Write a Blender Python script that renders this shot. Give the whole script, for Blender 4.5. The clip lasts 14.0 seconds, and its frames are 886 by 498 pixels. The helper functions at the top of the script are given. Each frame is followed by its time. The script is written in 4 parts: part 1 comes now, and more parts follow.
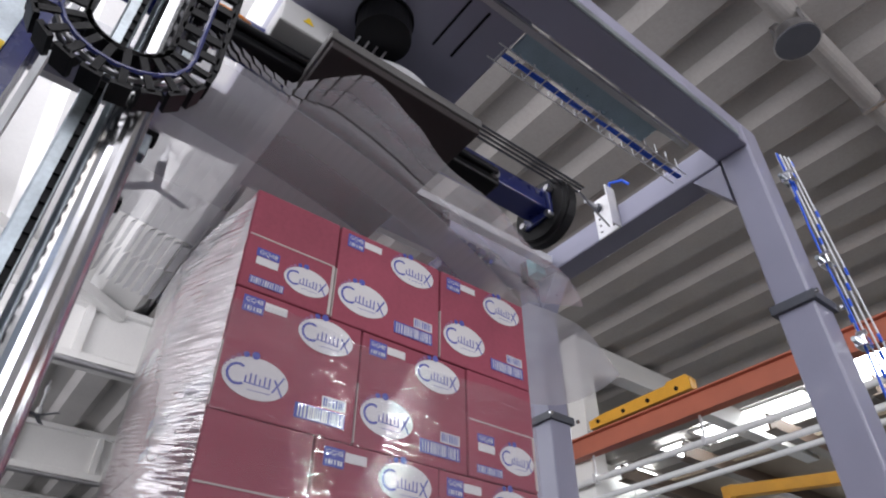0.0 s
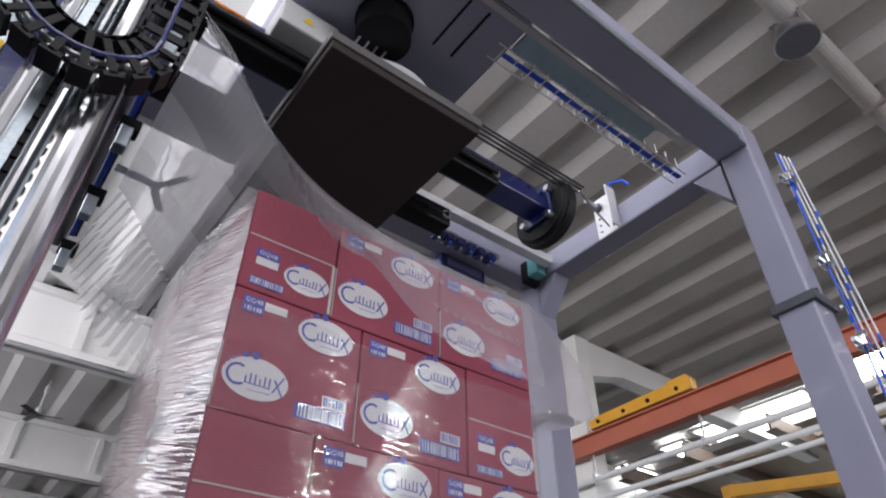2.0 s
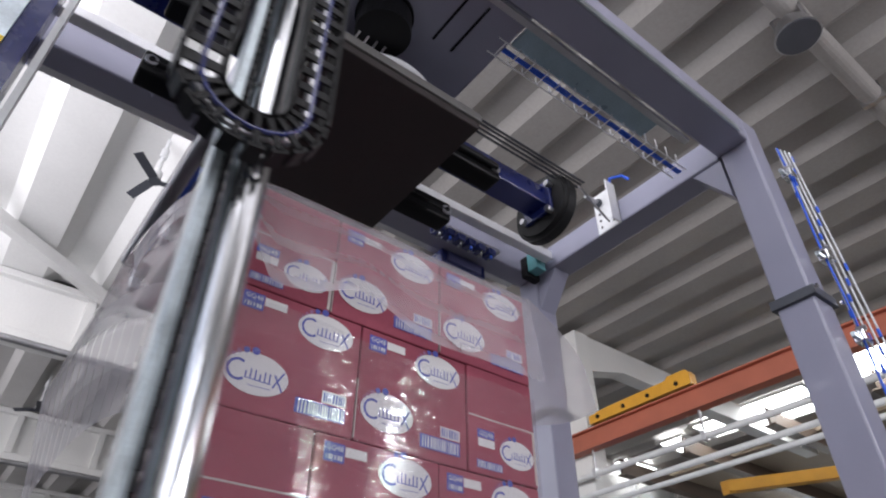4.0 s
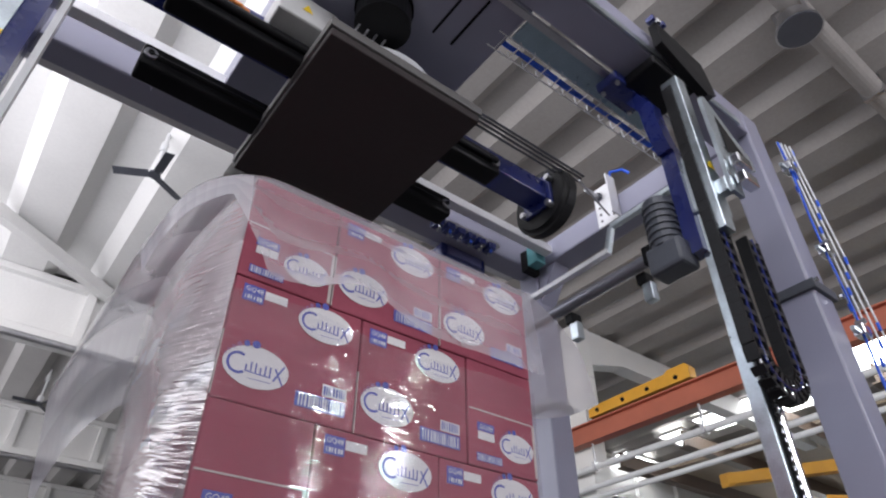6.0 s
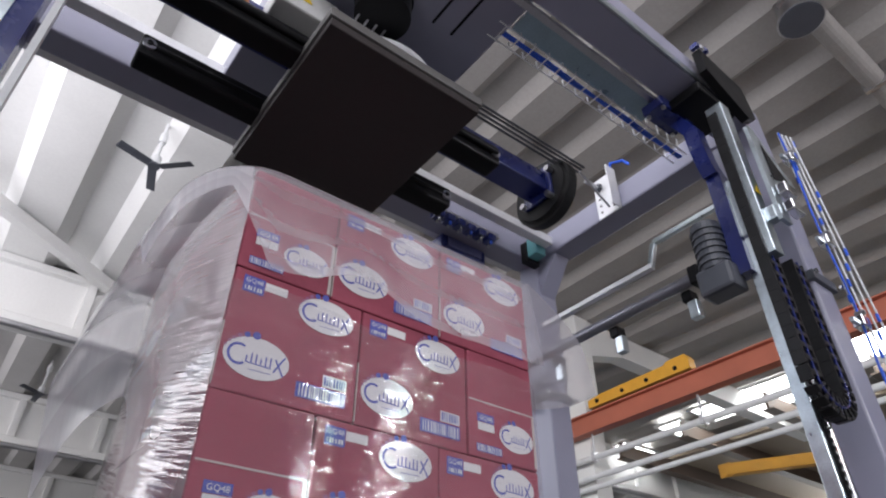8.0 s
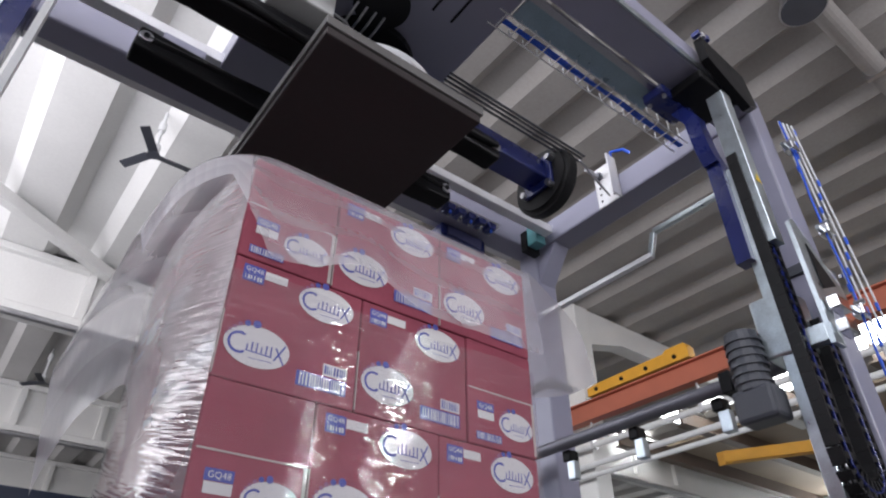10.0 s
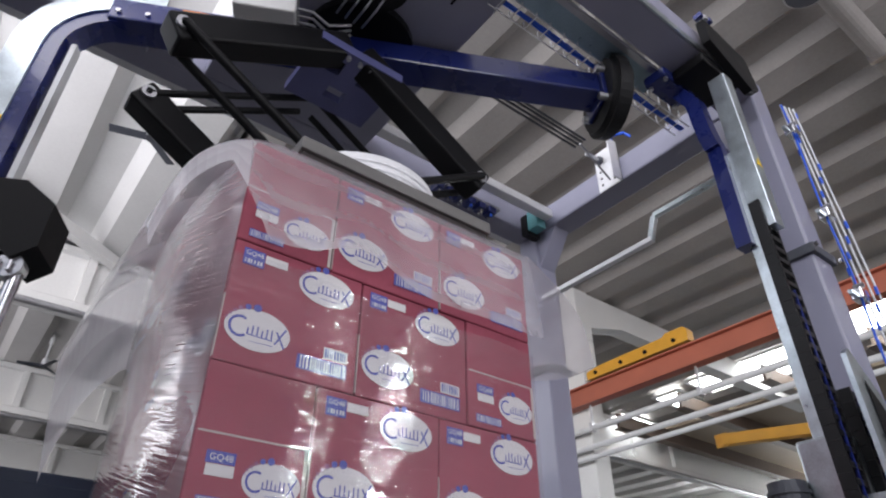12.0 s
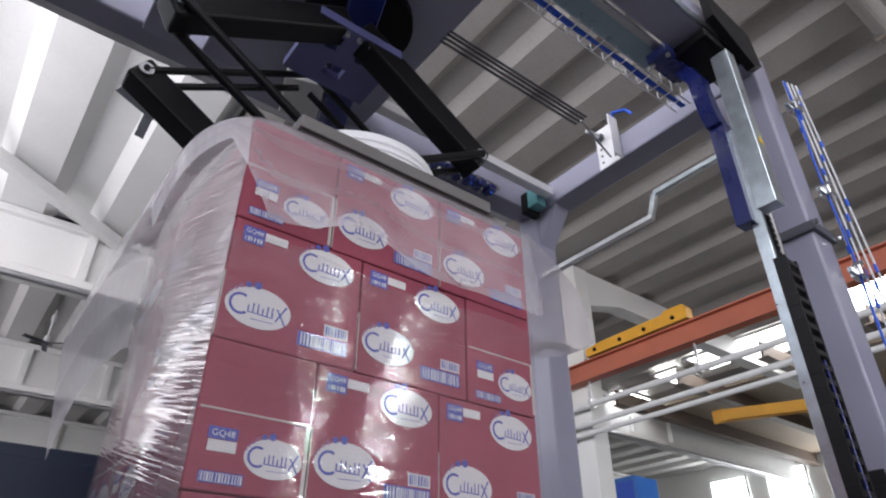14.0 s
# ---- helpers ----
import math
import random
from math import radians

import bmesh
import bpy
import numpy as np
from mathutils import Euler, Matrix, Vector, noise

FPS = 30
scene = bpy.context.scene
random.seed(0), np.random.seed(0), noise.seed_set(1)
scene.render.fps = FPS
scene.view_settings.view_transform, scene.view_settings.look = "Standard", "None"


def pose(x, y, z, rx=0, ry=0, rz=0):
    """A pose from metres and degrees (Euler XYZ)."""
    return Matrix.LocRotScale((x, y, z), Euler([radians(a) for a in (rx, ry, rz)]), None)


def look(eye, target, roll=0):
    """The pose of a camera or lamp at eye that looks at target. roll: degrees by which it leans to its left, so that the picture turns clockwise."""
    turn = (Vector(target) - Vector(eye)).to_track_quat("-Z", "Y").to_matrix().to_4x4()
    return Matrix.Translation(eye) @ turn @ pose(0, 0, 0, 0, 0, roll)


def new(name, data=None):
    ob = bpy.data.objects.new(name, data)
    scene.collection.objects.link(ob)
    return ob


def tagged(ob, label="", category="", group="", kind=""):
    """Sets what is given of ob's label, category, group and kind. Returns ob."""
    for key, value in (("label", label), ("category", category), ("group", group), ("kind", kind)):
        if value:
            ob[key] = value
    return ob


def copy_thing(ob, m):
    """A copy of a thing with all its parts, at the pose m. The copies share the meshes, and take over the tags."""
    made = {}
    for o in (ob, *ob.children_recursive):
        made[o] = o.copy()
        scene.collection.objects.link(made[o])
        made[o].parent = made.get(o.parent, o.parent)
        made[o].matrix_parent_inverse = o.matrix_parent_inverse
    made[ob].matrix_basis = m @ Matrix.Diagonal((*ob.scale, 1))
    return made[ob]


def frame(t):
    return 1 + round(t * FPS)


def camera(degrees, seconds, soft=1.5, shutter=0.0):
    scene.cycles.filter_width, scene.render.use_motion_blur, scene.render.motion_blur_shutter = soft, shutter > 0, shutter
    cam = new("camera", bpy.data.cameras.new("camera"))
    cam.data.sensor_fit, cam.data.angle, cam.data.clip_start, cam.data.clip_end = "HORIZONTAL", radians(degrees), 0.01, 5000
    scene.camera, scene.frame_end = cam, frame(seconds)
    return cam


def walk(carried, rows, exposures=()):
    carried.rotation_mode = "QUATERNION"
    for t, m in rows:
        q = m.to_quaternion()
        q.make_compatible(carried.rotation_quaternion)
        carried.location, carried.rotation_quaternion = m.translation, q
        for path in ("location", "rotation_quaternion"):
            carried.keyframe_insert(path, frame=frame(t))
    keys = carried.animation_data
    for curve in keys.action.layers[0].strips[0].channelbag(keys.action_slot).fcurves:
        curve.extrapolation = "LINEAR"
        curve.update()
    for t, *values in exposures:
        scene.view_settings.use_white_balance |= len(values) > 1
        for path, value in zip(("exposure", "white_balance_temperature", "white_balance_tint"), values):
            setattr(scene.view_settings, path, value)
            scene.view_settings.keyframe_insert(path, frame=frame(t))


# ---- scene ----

# ---------------------------------------------------------------- camera
HEADING = 52.4          # degrees from the camera's heading to the machine's long axis
EYE_Z = 1.0
cam = camera(69.04, 14.0, soft=2.1, shutter=0.4)
TILT = [(0, 38.006), (1, 38.006), (2, 38.006), (2.5, 37.934), (3, 37.862), (4, 37.591), (5.5, 37.186), (6, 37.041), (6.5, 36.897), (7, 36.655), (7.5, 36.414), (8, 36.269), (9, 35.748), (10.5, 34.967), (11, 34.581), (11.5, 34.291), (12, 33.857), (12.5, 33.423), (13, 32.892), (13.5, 32.361), (14, 31.879)]


def eye(t, tilt):
    return pose(0, 0, EYE_Z, 90 + tilt, 0, HEADING - 90)


walk(cam, [(t, eye(t, p)) for t, p in TILT], exposures=[(0, 0.24), (14, 0.24)])

# ---------------------------------------------------------------- light
world = bpy.data.worlds.new("sky")
scene.world = world
world.use_nodes = True
wn = world.node_tree.nodes
sky = wn.new("ShaderNodeTexSky")
sky.sky_type, sky.sun_disc = "NISHITA", False
sky.sun_elevation, sky.sun_rotation = radians(40), radians(250)
world.node_tree.links.new(sky.outputs[0], wn["Background"].inputs[0])
wn["Background"].inputs[1].default_value = 0.12


def rect_light(name, place, target, sx, sy, watts, colour=(0.97, 0.95, 1.02)):
    """A rectangular area lamp: daylight through an opening, and added fill light."""
    lamp = bpy.data.lights.new(name, "AREA")
    lamp.shape, lamp.size, lamp.size_y, lamp.energy, lamp.color = "RECTANGLE", sx, sy, watts, colour
    ob = new(name, lamp)
    ob.matrix_world = look(place, target)
    return ob


rect_light("skylight_west", (-4.4, 12.0, 5.6), (0, 13.0, 7.2), 32, 2.6, 1090)
rect_light("window_south_light", (7.6, -8.8, 4.9), (7.6, 0, 4.9), 0.30, 2.2, 205)
rect_light("window_south_light_b", (5.6, -8.8, 4.0), (5.6, 0, 4.0), 0.20, 1.6, 85)
# added fill lamp for the general brightness, out of view behind the camera
rect_light("south_fill", (-2.5, -8.8, 4.2), (-2.5, 0, 4.2), 3.0, 5.0, 200)
# added fill lamp under the closed roof slabs, no skylight above it
rect_light("roof_fill", (3.0, -4.0, 7.4), (3.0, -4.0, 0), 10, 3.0, 80)
# ---------------------------------------------------------------- materials


def nodes_of(m):
    m.use_nodes = True
    return m.node_tree.nodes, m.node_tree.links, m.node_tree.nodes["Principled BSDF"]


def material(name, colour, rough=0.5, metal=0.0, vary=0.15, scale=6.0, bump=0.1, fine=120.0, coat=0.0, piece=0.0, stretch=(1, 1, 1), spec=0.5):
    """A worn surface: blotches at one scale, grain and relief at another."""
    m = bpy.data.materials.new(name)
    n, l, p = nodes_of(m)
    tc = n.new("ShaderNodeTexCoord")
    mp = n.new("ShaderNodeMapping")
    mp.inputs["Scale"].default_value = stretch
    l.new(tc.outputs["Object"], mp.inputs[0])
    big, small = n.new("ShaderNodeTexNoise"), n.new("ShaderNodeTexNoise")
    big.inputs["Scale"].default_value, big.inputs["Detail"].default_value = scale, 5
    small.inputs["Scale"].default_value, small.inputs["Detail"].default_value = fine, 3
    for t in (big, small):
        l.new(mp.outputs[0], t.inputs["Vector"])
    mix = n.new("ShaderNodeMix")
    mix.data_type = "FLOAT"
    mix.inputs[0].default_value = 0.35
    l.new(big.outputs[0], mix.inputs[2])
    l.new(small.outputs[0], mix.inputs[3])
    ramp = n.new("ShaderNodeMapRange")
    ramp.inputs[1].default_value, ramp.inputs[2].default_value = 0.3, 0.7
    ramp.inputs[3].default_value, ramp.inputs[4].default_value = 1 - vary, 1 + vary
    l.new(mix.outputs[0], ramp.inputs[0])
    hsv = n.new("ShaderNodeHueSaturation")
    hsv.inputs["Color"].default_value = (*colour, 1)
    if piece:
        info, add = n.new("ShaderNodeObjectInfo"), n.new("ShaderNodeMath")
        add.operation = "MULTIPLY_ADD"
        add.inputs[1].default_value = piece
        l.new(info.outputs["Random"], add.inputs[0])
        l.new(ramp.outputs[0], add.inputs[2])
        l.new(add.outputs[0], hsv.inputs["Value"])
    else:
        l.new(ramp.outputs[0], hsv.inputs["Value"])
    l.new(hsv.outputs[0], p.inputs["Base Color"])
    rr = n.new("ShaderNodeMapRange")
    rr.inputs[3].default_value, rr.inputs[4].default_value = max(0.03, rough - 0.12), min(1, rough + 0.12)
    l.new(big.outputs[0], rr.inputs[0])
    l.new(rr.outputs[0], p.inputs["Roughness"])
    p.inputs["Metallic"].default_value = metal
    p.inputs["Coat Weight"].default_value = coat
    p.inputs["Specular IOR Level"].default_value = spec
    if bump:
        b = n.new("ShaderNodeBump")
        b.inputs["Strength"].default_value, b.inputs["Distance"].default_value = bump, 0.004
        l.new(mix.outputs[0], b.inputs["Height"])
        l.new(b.outputs[0], p.inputs["Normal"])
    return m


def film_material(name, haze, wrinkle, band=1.0, detail=2.0, tint=(0.9, 0.9, 0.95), rough=0.12, stretch=(1, 1, 1), turn=0.0):
    """Clear plastic film: mostly see-through, milky in its folds, glossy."""
    m = bpy.data.materials.new(name)
    n, l, p = nodes_of(m)
    tc, mp = n.new("ShaderNodeTexCoord"), n.new("ShaderNodeMapping")
    mp.inputs["Scale"].default_value = stretch
    lean = n.new("ShaderNodeMapping")
    lean.inputs["Rotation"].default_value = (radians(turn), 0, 0)
    l.new(tc.outputs["Object"], lean.inputs[0])
    l.new(lean.outputs[0], mp.inputs[0])
    a, b = n.new("ShaderNodeTexNoise"), n.new("ShaderNodeTexNoise")
    a.inputs["Scale"].default_value, a.inputs["Detail"].default_value, a.inputs["Distortion"].default_value = 5.0, detail, 0.25
    b.inputs["Scale"].default_value, b.inputs["Detail"].default_value = 1.7, 3
    l.new(mp.outputs[0], a.inputs["Vector"])
    l.new(tc.outputs["Object"], b.inputs["Vector"])
    bump = n.new("ShaderNodeBump")
    bump.inputs["Strength"].default_value, bump.inputs["Distance"].default_value = wrinkle, 0.004
    l.new(a.outputs[0], bump.inputs["Height"])
    p.inputs["Base Color"].default_value = (*tint, 1)
    p.inputs["Roughness"].default_value = 0.5
    l.new(bump.outputs[0], p.inputs["Normal"])
    gloss = n.new("ShaderNodeBsdfGlossy")
    gloss.inputs["Roughness"].default_value = rough
    l.new(bump.outputs[0], gloss.inputs["Normal"])
    clear = n.new("ShaderNodeBsdfTransparent")
    clear.inputs[0].default_value = (0.97, 0.97, 0.98, 1)
    trans = n.new("ShaderNodeBsdfTranslucent")
    trans.inputs[0].default_value = (*tint, 1)
    milk = n.new("ShaderNodeMixShader")
    milk.inputs[0].default_value = 0.5
    l.new(p.outputs[0], milk.inputs[1])
    l.new(trans.outputs[0], milk.inputs[2])
    hz = n.new("ShaderNodeMapRange")
    hz.inputs[1].default_value, hz.inputs[2].default_value = 0.35, 0.7
    hz.inputs[3].default_value, hz.inputs[4].default_value = haze * 0.75, min(0.95, haze * 1.3)
    l.new(b.outputs[0], hz.inputs[0])
    s1 = n.new("ShaderNodeMixShader")
    l.new(hz.outputs[0], s1.inputs[0])
    l.new(clear.outputs[0], s1.inputs[1])
    l.new(milk.outputs[0], s1.inputs[2])
    lw = n.new("ShaderNodeLayerWeight")
    lw.inputs[0].default_value = 0.5
    l.new(bump.outputs[0], lw.inputs["Normal"])
    pw, gain = n.new("ShaderNodeMath"), n.new("ShaderNodeMath")
    pw.operation = "POWER"
    pw.inputs[1].default_value = 4.0
    l.new(lw.outputs["Facing"], pw.inputs[0])
    gain.operation, gain.use_clamp = "MULTIPLY_ADD", True
    gain.inputs[1].default_value, gain.inputs[2].default_value = 0.6 * band, 0.05 * band
    l.new(pw.outputs[0], gain.inputs[0])
    s2 = n.new("ShaderNodeMixShader")
    l.new(gain.outputs[0], s2.inputs[0])
    l.new(s1.outputs[0], s2.inputs[1])
    l.new(gloss.outputs[0], s2.inputs[2])
    l.new(s2.outputs[0], n["Material Output"].inputs[0])
    return m


def glow(name, colour, strength):
    m = bpy.data.materials.new(name)
    n, l, p = nodes_of(m)
    p.inputs["Base Color"].default_value = (*colour, 1)
    p.inputs["Emission Color"].default_value = (*colour, 1)
    p.inputs["Emission Strength"].default_value = strength
    return m


CARD = material("red_carton_board", (0.30, 0.068, 0.10), 0.72, vary=0.14, scale=5, bump=0.10, fine=60, piece=0.16, spec=0.25)
CARD_EDGE = material("pale_board_edge", (0.5, 0.45, 0.42), 0.7, vary=0.1)
PRINT_WHITE = material("white_print", (0.70, 0.68, 0.68), 0.7, vary=0.05, bump=0.02, spec=0.25)
PRINT_BLUE = material("blue_print", (0.07, 0.08, 0.38), 0.5, vary=0.08, bump=0.02)
PRINT_MAUVE = material("mauve_print", (0.3, 0.12, 0.25), 0.5, vary=0.08, bump=0.02)
FRAME_PAINT = material("lavender_grey_paint", (0.26, 0.26, 0.34), 0.38, vary=0.07, scale=3, bump=0.03, fine=200, coat=0.2)
NAVY = material("navy_blue_paint", (0.012, 0.02, 0.13), 0.28, vary=0.15, scale=5, bump=0.03, coat=0.4)
BLACK = material("black_paint", (0.006, 0.006, 0.007), 0.45, vary=0.2, scale=6, bump=0.04, spec=0.15)
RUBBER = material("black_rubber", (0.010, 0.010, 0.011), 0.5, vary=0.25, scale=9, bump=0.2, spec=0.25)
PAD = material("dark_foam_pad", (0.028, 0.021, 0.021), 0.75, vary=0.12, scale=30, bump=0.15)
PAD_EDGE = material("charcoal_plate_edge", (0.13, 0.125, 0.12), 0.45, vary=0.15)
CHROME = material("chromed_steel", (0.72, 0.73, 0.75), 0.14, 1.0, vary=0.12, scale=3, bump=0.02)
ZINC = material("galvanised_steel", (0.52, 0.58, 0.61), 0.32, 1.0, vary=0.22, scale=14, bump=0.05)
BRIGHT_PLATE = material("bright_plated_steel", (0.75, 0.75, 0.77), 0.4, 0.35, vary=0.1)
STEEL = material("brushed_steel", (0.5, 0.5, 0.52), 0.35, 1.0, vary=0.15)
MOTOR = material("grey_motor_casting", (0.06, 0.065, 0.08), 0.45, vary=0.15, bump=0.2)
WHITE_BOX = material("light_grey_enclosure", (0.55, 0.55, 0.54), 0.45, vary=0.06)
WHITE_DISH = material("white_plastic", (0.78, 0.78, 0.80), 0.35, vary=0.06)
BRIGHT_BLUE = material("bright_blue_paint", (0.03, 0.16, 0.55), 0.4, vary=0.1)
BLUE_CABLE = material("blue_cable", (0.02, 0.10, 0.62), 0.4, vary=0.1)
PALE_STRIP = material("pale_blue_strip", (0.30, 0.40, 0.46), 0.3, 0.3, vary=0.2)
TEAL = material("teal_plastic", (0.09, 0.27, 0.29), 0.35, vary=0.2)
YELLOW = material("yellow_paint", (0.72, 0.36, 0.03), 0.45, vary=0.12, scale=4)
RED_STEEL = material("red_oxide_steel", (0.42, 0.12, 0.07), 0.55, vary=0.14, scale=2)
WHITE_PIPE = material("white_pipe", (0.68, 0.69, 0.70), 0.4, vary=0.08)
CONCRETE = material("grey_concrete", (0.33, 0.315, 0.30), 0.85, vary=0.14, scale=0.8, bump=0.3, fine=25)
# white paint; on the west roof slabs it also stands in for daylight
WHITE_CONCRETE = material("white_painted_daylit_concrete", (0.74, 0.74, 0.73), 0.75, vary=0.06, scale=1.0, bump=0.2, fine=25)
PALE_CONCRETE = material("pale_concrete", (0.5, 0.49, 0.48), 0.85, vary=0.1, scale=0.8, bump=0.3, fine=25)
WALL = material("pale_wall_paint", (0.6, 0.6, 0.59), 0.8, vary=0.07, scale=0.7, bump=0.2, fine=20)
FLOOR = material("grey_floor_paint", (0.17, 0.17, 0.17), 0.45, vary=0.15, scale=0.9, bump=0.1)
TAN = material("tan_roof_board", (0.36, 0.29, 0.22), 0.8, vary=0.12, scale=0.7, bump=0.1)
BROWN = material("brown_steel", (0.12, 0.085, 0.065), 0.6, vary=0.15)
WOOD = material("pallet_wood", (0.42, 0.30, 0.18), 0.7, vary=0.25, scale=8, bump=0.3, stretch=(1, 6, 6))
NAVY_DARK = material("dark_blue_sheet_metal", (0.008, 0.02, 0.05), 0.5, vary=0.1)
WARN = material("yellow_sticker", (0.8, 0.55, 0.02), 0.5, vary=0.05)
SKYGLOW = glow("bright_sky", (0.95, 0.98, 1.0), 9.0)
LED = glow("white_lamp_tube", (1, 1, 1), 4.0)
FILM_WRAP = film_material("stretch_film", 0.05, 1.0, 1.2, detail=1.0, stretch=(0.9, 0.9, 16), rough=0.03)
# side copy of the film: white reflections are partly put into its haze
FILM_WRAP_SIDE = film_material("stretch_film_side", 0.36, 0.6, 1.5, detail=1.5, stretch=(0.6, 0.6, 20), rough=0.08, turn=-16)
FILM_SHEET = film_material("cover_film", 0.26, 0.3, 1.3, rough=0.15)
FILM_FOLD = film_material("cover_film_folded", 0.40, 0.5, 1.3, rough=0.17)

# ---------------------------------------------------------------- mesh helpers


def part(name, bm, mat, parent=None, label="", smooth=False):
    """Links a bmesh as one mesh object, under parent if given."""
    me = bpy.data.meshes.new(name)
    bmesh.ops.recalc_face_normals(bm, faces=bm.faces)
    if smooth:
        for f in bm.faces:
            f.smooth = True
    bm.to_mesh(me)
    bm.free()
    me.materials.append(mat)
    ob = new(name, me)
    if parent is not None:
        ob.parent = parent
    if label:
        ob["label"] = label
    return ob


def empty(name, m=None):
    ob = new(name)
    ob.empty_display_size = 0.05
    if m is not None:
        ob.matrix_world = m
    return ob


def box(bm, x0, x1, y0, y1, z0, z1, bevel=0.0, m=None):
    r = bmesh.ops.create_cube(bm, size=1.0)
    vs = r["verts"]
    bmesh.ops.scale(bm, vec=(abs(x1 - x0), abs(y1 - y0), abs(z1 - z0)), verts=vs)
    bmesh.ops.translate(bm, vec=((x0 + x1) / 2, (y0 + y1) / 2, (z0 + z1) / 2), verts=vs)
    if bevel:
        es = list({e for v in vs for e in v.link_edges})
        vs = list({v for f in bmesh.ops.bevel(bm, geom=es, offset=bevel, segments=2, affect="EDGES", profile=0.5)["faces"] for v in f.verts} | {v for v in vs if v.is_valid})
    if m is not None:
        bmesh.ops.transform(bm, matrix=m, verts=vs)
    return bm


def boxes(*dims, bevel=0.0):
    bm = bmesh.new()
    for d in dims:
        box(bm, *d, bevel=bevel)
    return bm


def rod(bm, a, b, r, seg=14, r2=None):
    """A round bar from a to b."""
    a, b = Vector(a), Vector(b)
    d = b - a
    m = Matrix.Translation((a + b) / 2) @ d.to_track_quat("Z", "Y").to_matrix().to_4x4()
    bmesh.ops.create_cone(bm, cap_ends=True, segments=seg, radius1=r, radius2=r if r2 is None else r2, depth=d.length, matrix=m)
    return bm


def rods(*ends, seg=14):
    bm = bmesh.new()
    for a, b, r in ends:
        rod(bm, a, b, r, seg)
    return bm


def beam(bm, a, b, w, h, bevel=0.006):
    """A square tube from a to b, w across and h high."""
    a, b = Vector(a), Vector(b)
    d = b - a
    m = Matrix.Translation(a) @ d.to_track_quat("X", "Z").to_matrix().to_4x4()
    return box(bm, 0, d.length, -w / 2, w / 2, -h / 2, h / 2, bevel, m)


def tube(bm, pts, r, seg=8):
    """A bent round tube or cable through pts."""
    pts = [Vector(p) for p in pts]
    rings, ref = [], Vector((0.31, 0.53, 0.79))
    for i, p in enumerate(pts):
        d = (pts[min(i + 1, len(pts) - 1)] - pts[max(i - 1, 0)]).normalized()
        u = d.cross(ref).normalized()
        v = d.cross(u)
        rings.append([bm.verts.new(p + r * (u * math.cos(2 * math.pi * k / seg) + v * math.sin(2 * math.pi * k / seg))) for k in range(seg)])
    for a, b in zip(rings, rings[1:]):
        for k in range(seg):
            bm.faces.new((a[k], a[(k + 1) % seg], b[(k + 1) % seg], b[k]))
    bm.faces.new(rings[0])
    bm.faces.new(rings[-1])
    return bm


def plate(bm, corners, thick, axis):
    """A flat plate with the given outline, pushed out by thick along axis."""
    vs = [bm.verts.new(c) for c in corners]
    f = bm.faces.new(vs)
    ex = bmesh.ops.extrude_face_region(bm, geom=[f])
    bmesh.ops.translate(bm, vec=Vector(axis) * thick, verts=[e for e in ex["geom"] if isinstance(e, bmesh.types.BMVert)])
    return bm


def sweep(bm, pts, w, h, side):
    """A flat-sided tube along pts; w lies along side, h in the plane of the bend."""
    side = Vector(side).normalized()
    rings = []
    pts = [Vector(p) for p in pts]
    for i, p in enumerate(pts):
        d = (pts[min(i + 1, len(pts) - 1)] - pts[max(i - 1, 0)]).normalized()
        up = d.cross(side).normalized()
        rings.append([bm.verts.new(p + side * sx * w / 2 + up * sy * h / 2) for sx, sy in ((-1, -1), (1, -1), (1, 1), (-1, 1))])
    for a, b in zip(rings, rings[1:]):
        for i in range(4):
            bm.faces.new((a[i], a[(i + 1) % 4], b[(i + 1) % 4], b[i]))
    bm.faces.new(rings[0])
    bm.faces.new(rings[-1])
    return bm


Z0 = EYE_Z               # heights below were taken from the camera's height

# ---------------------------------------------------------------- hall


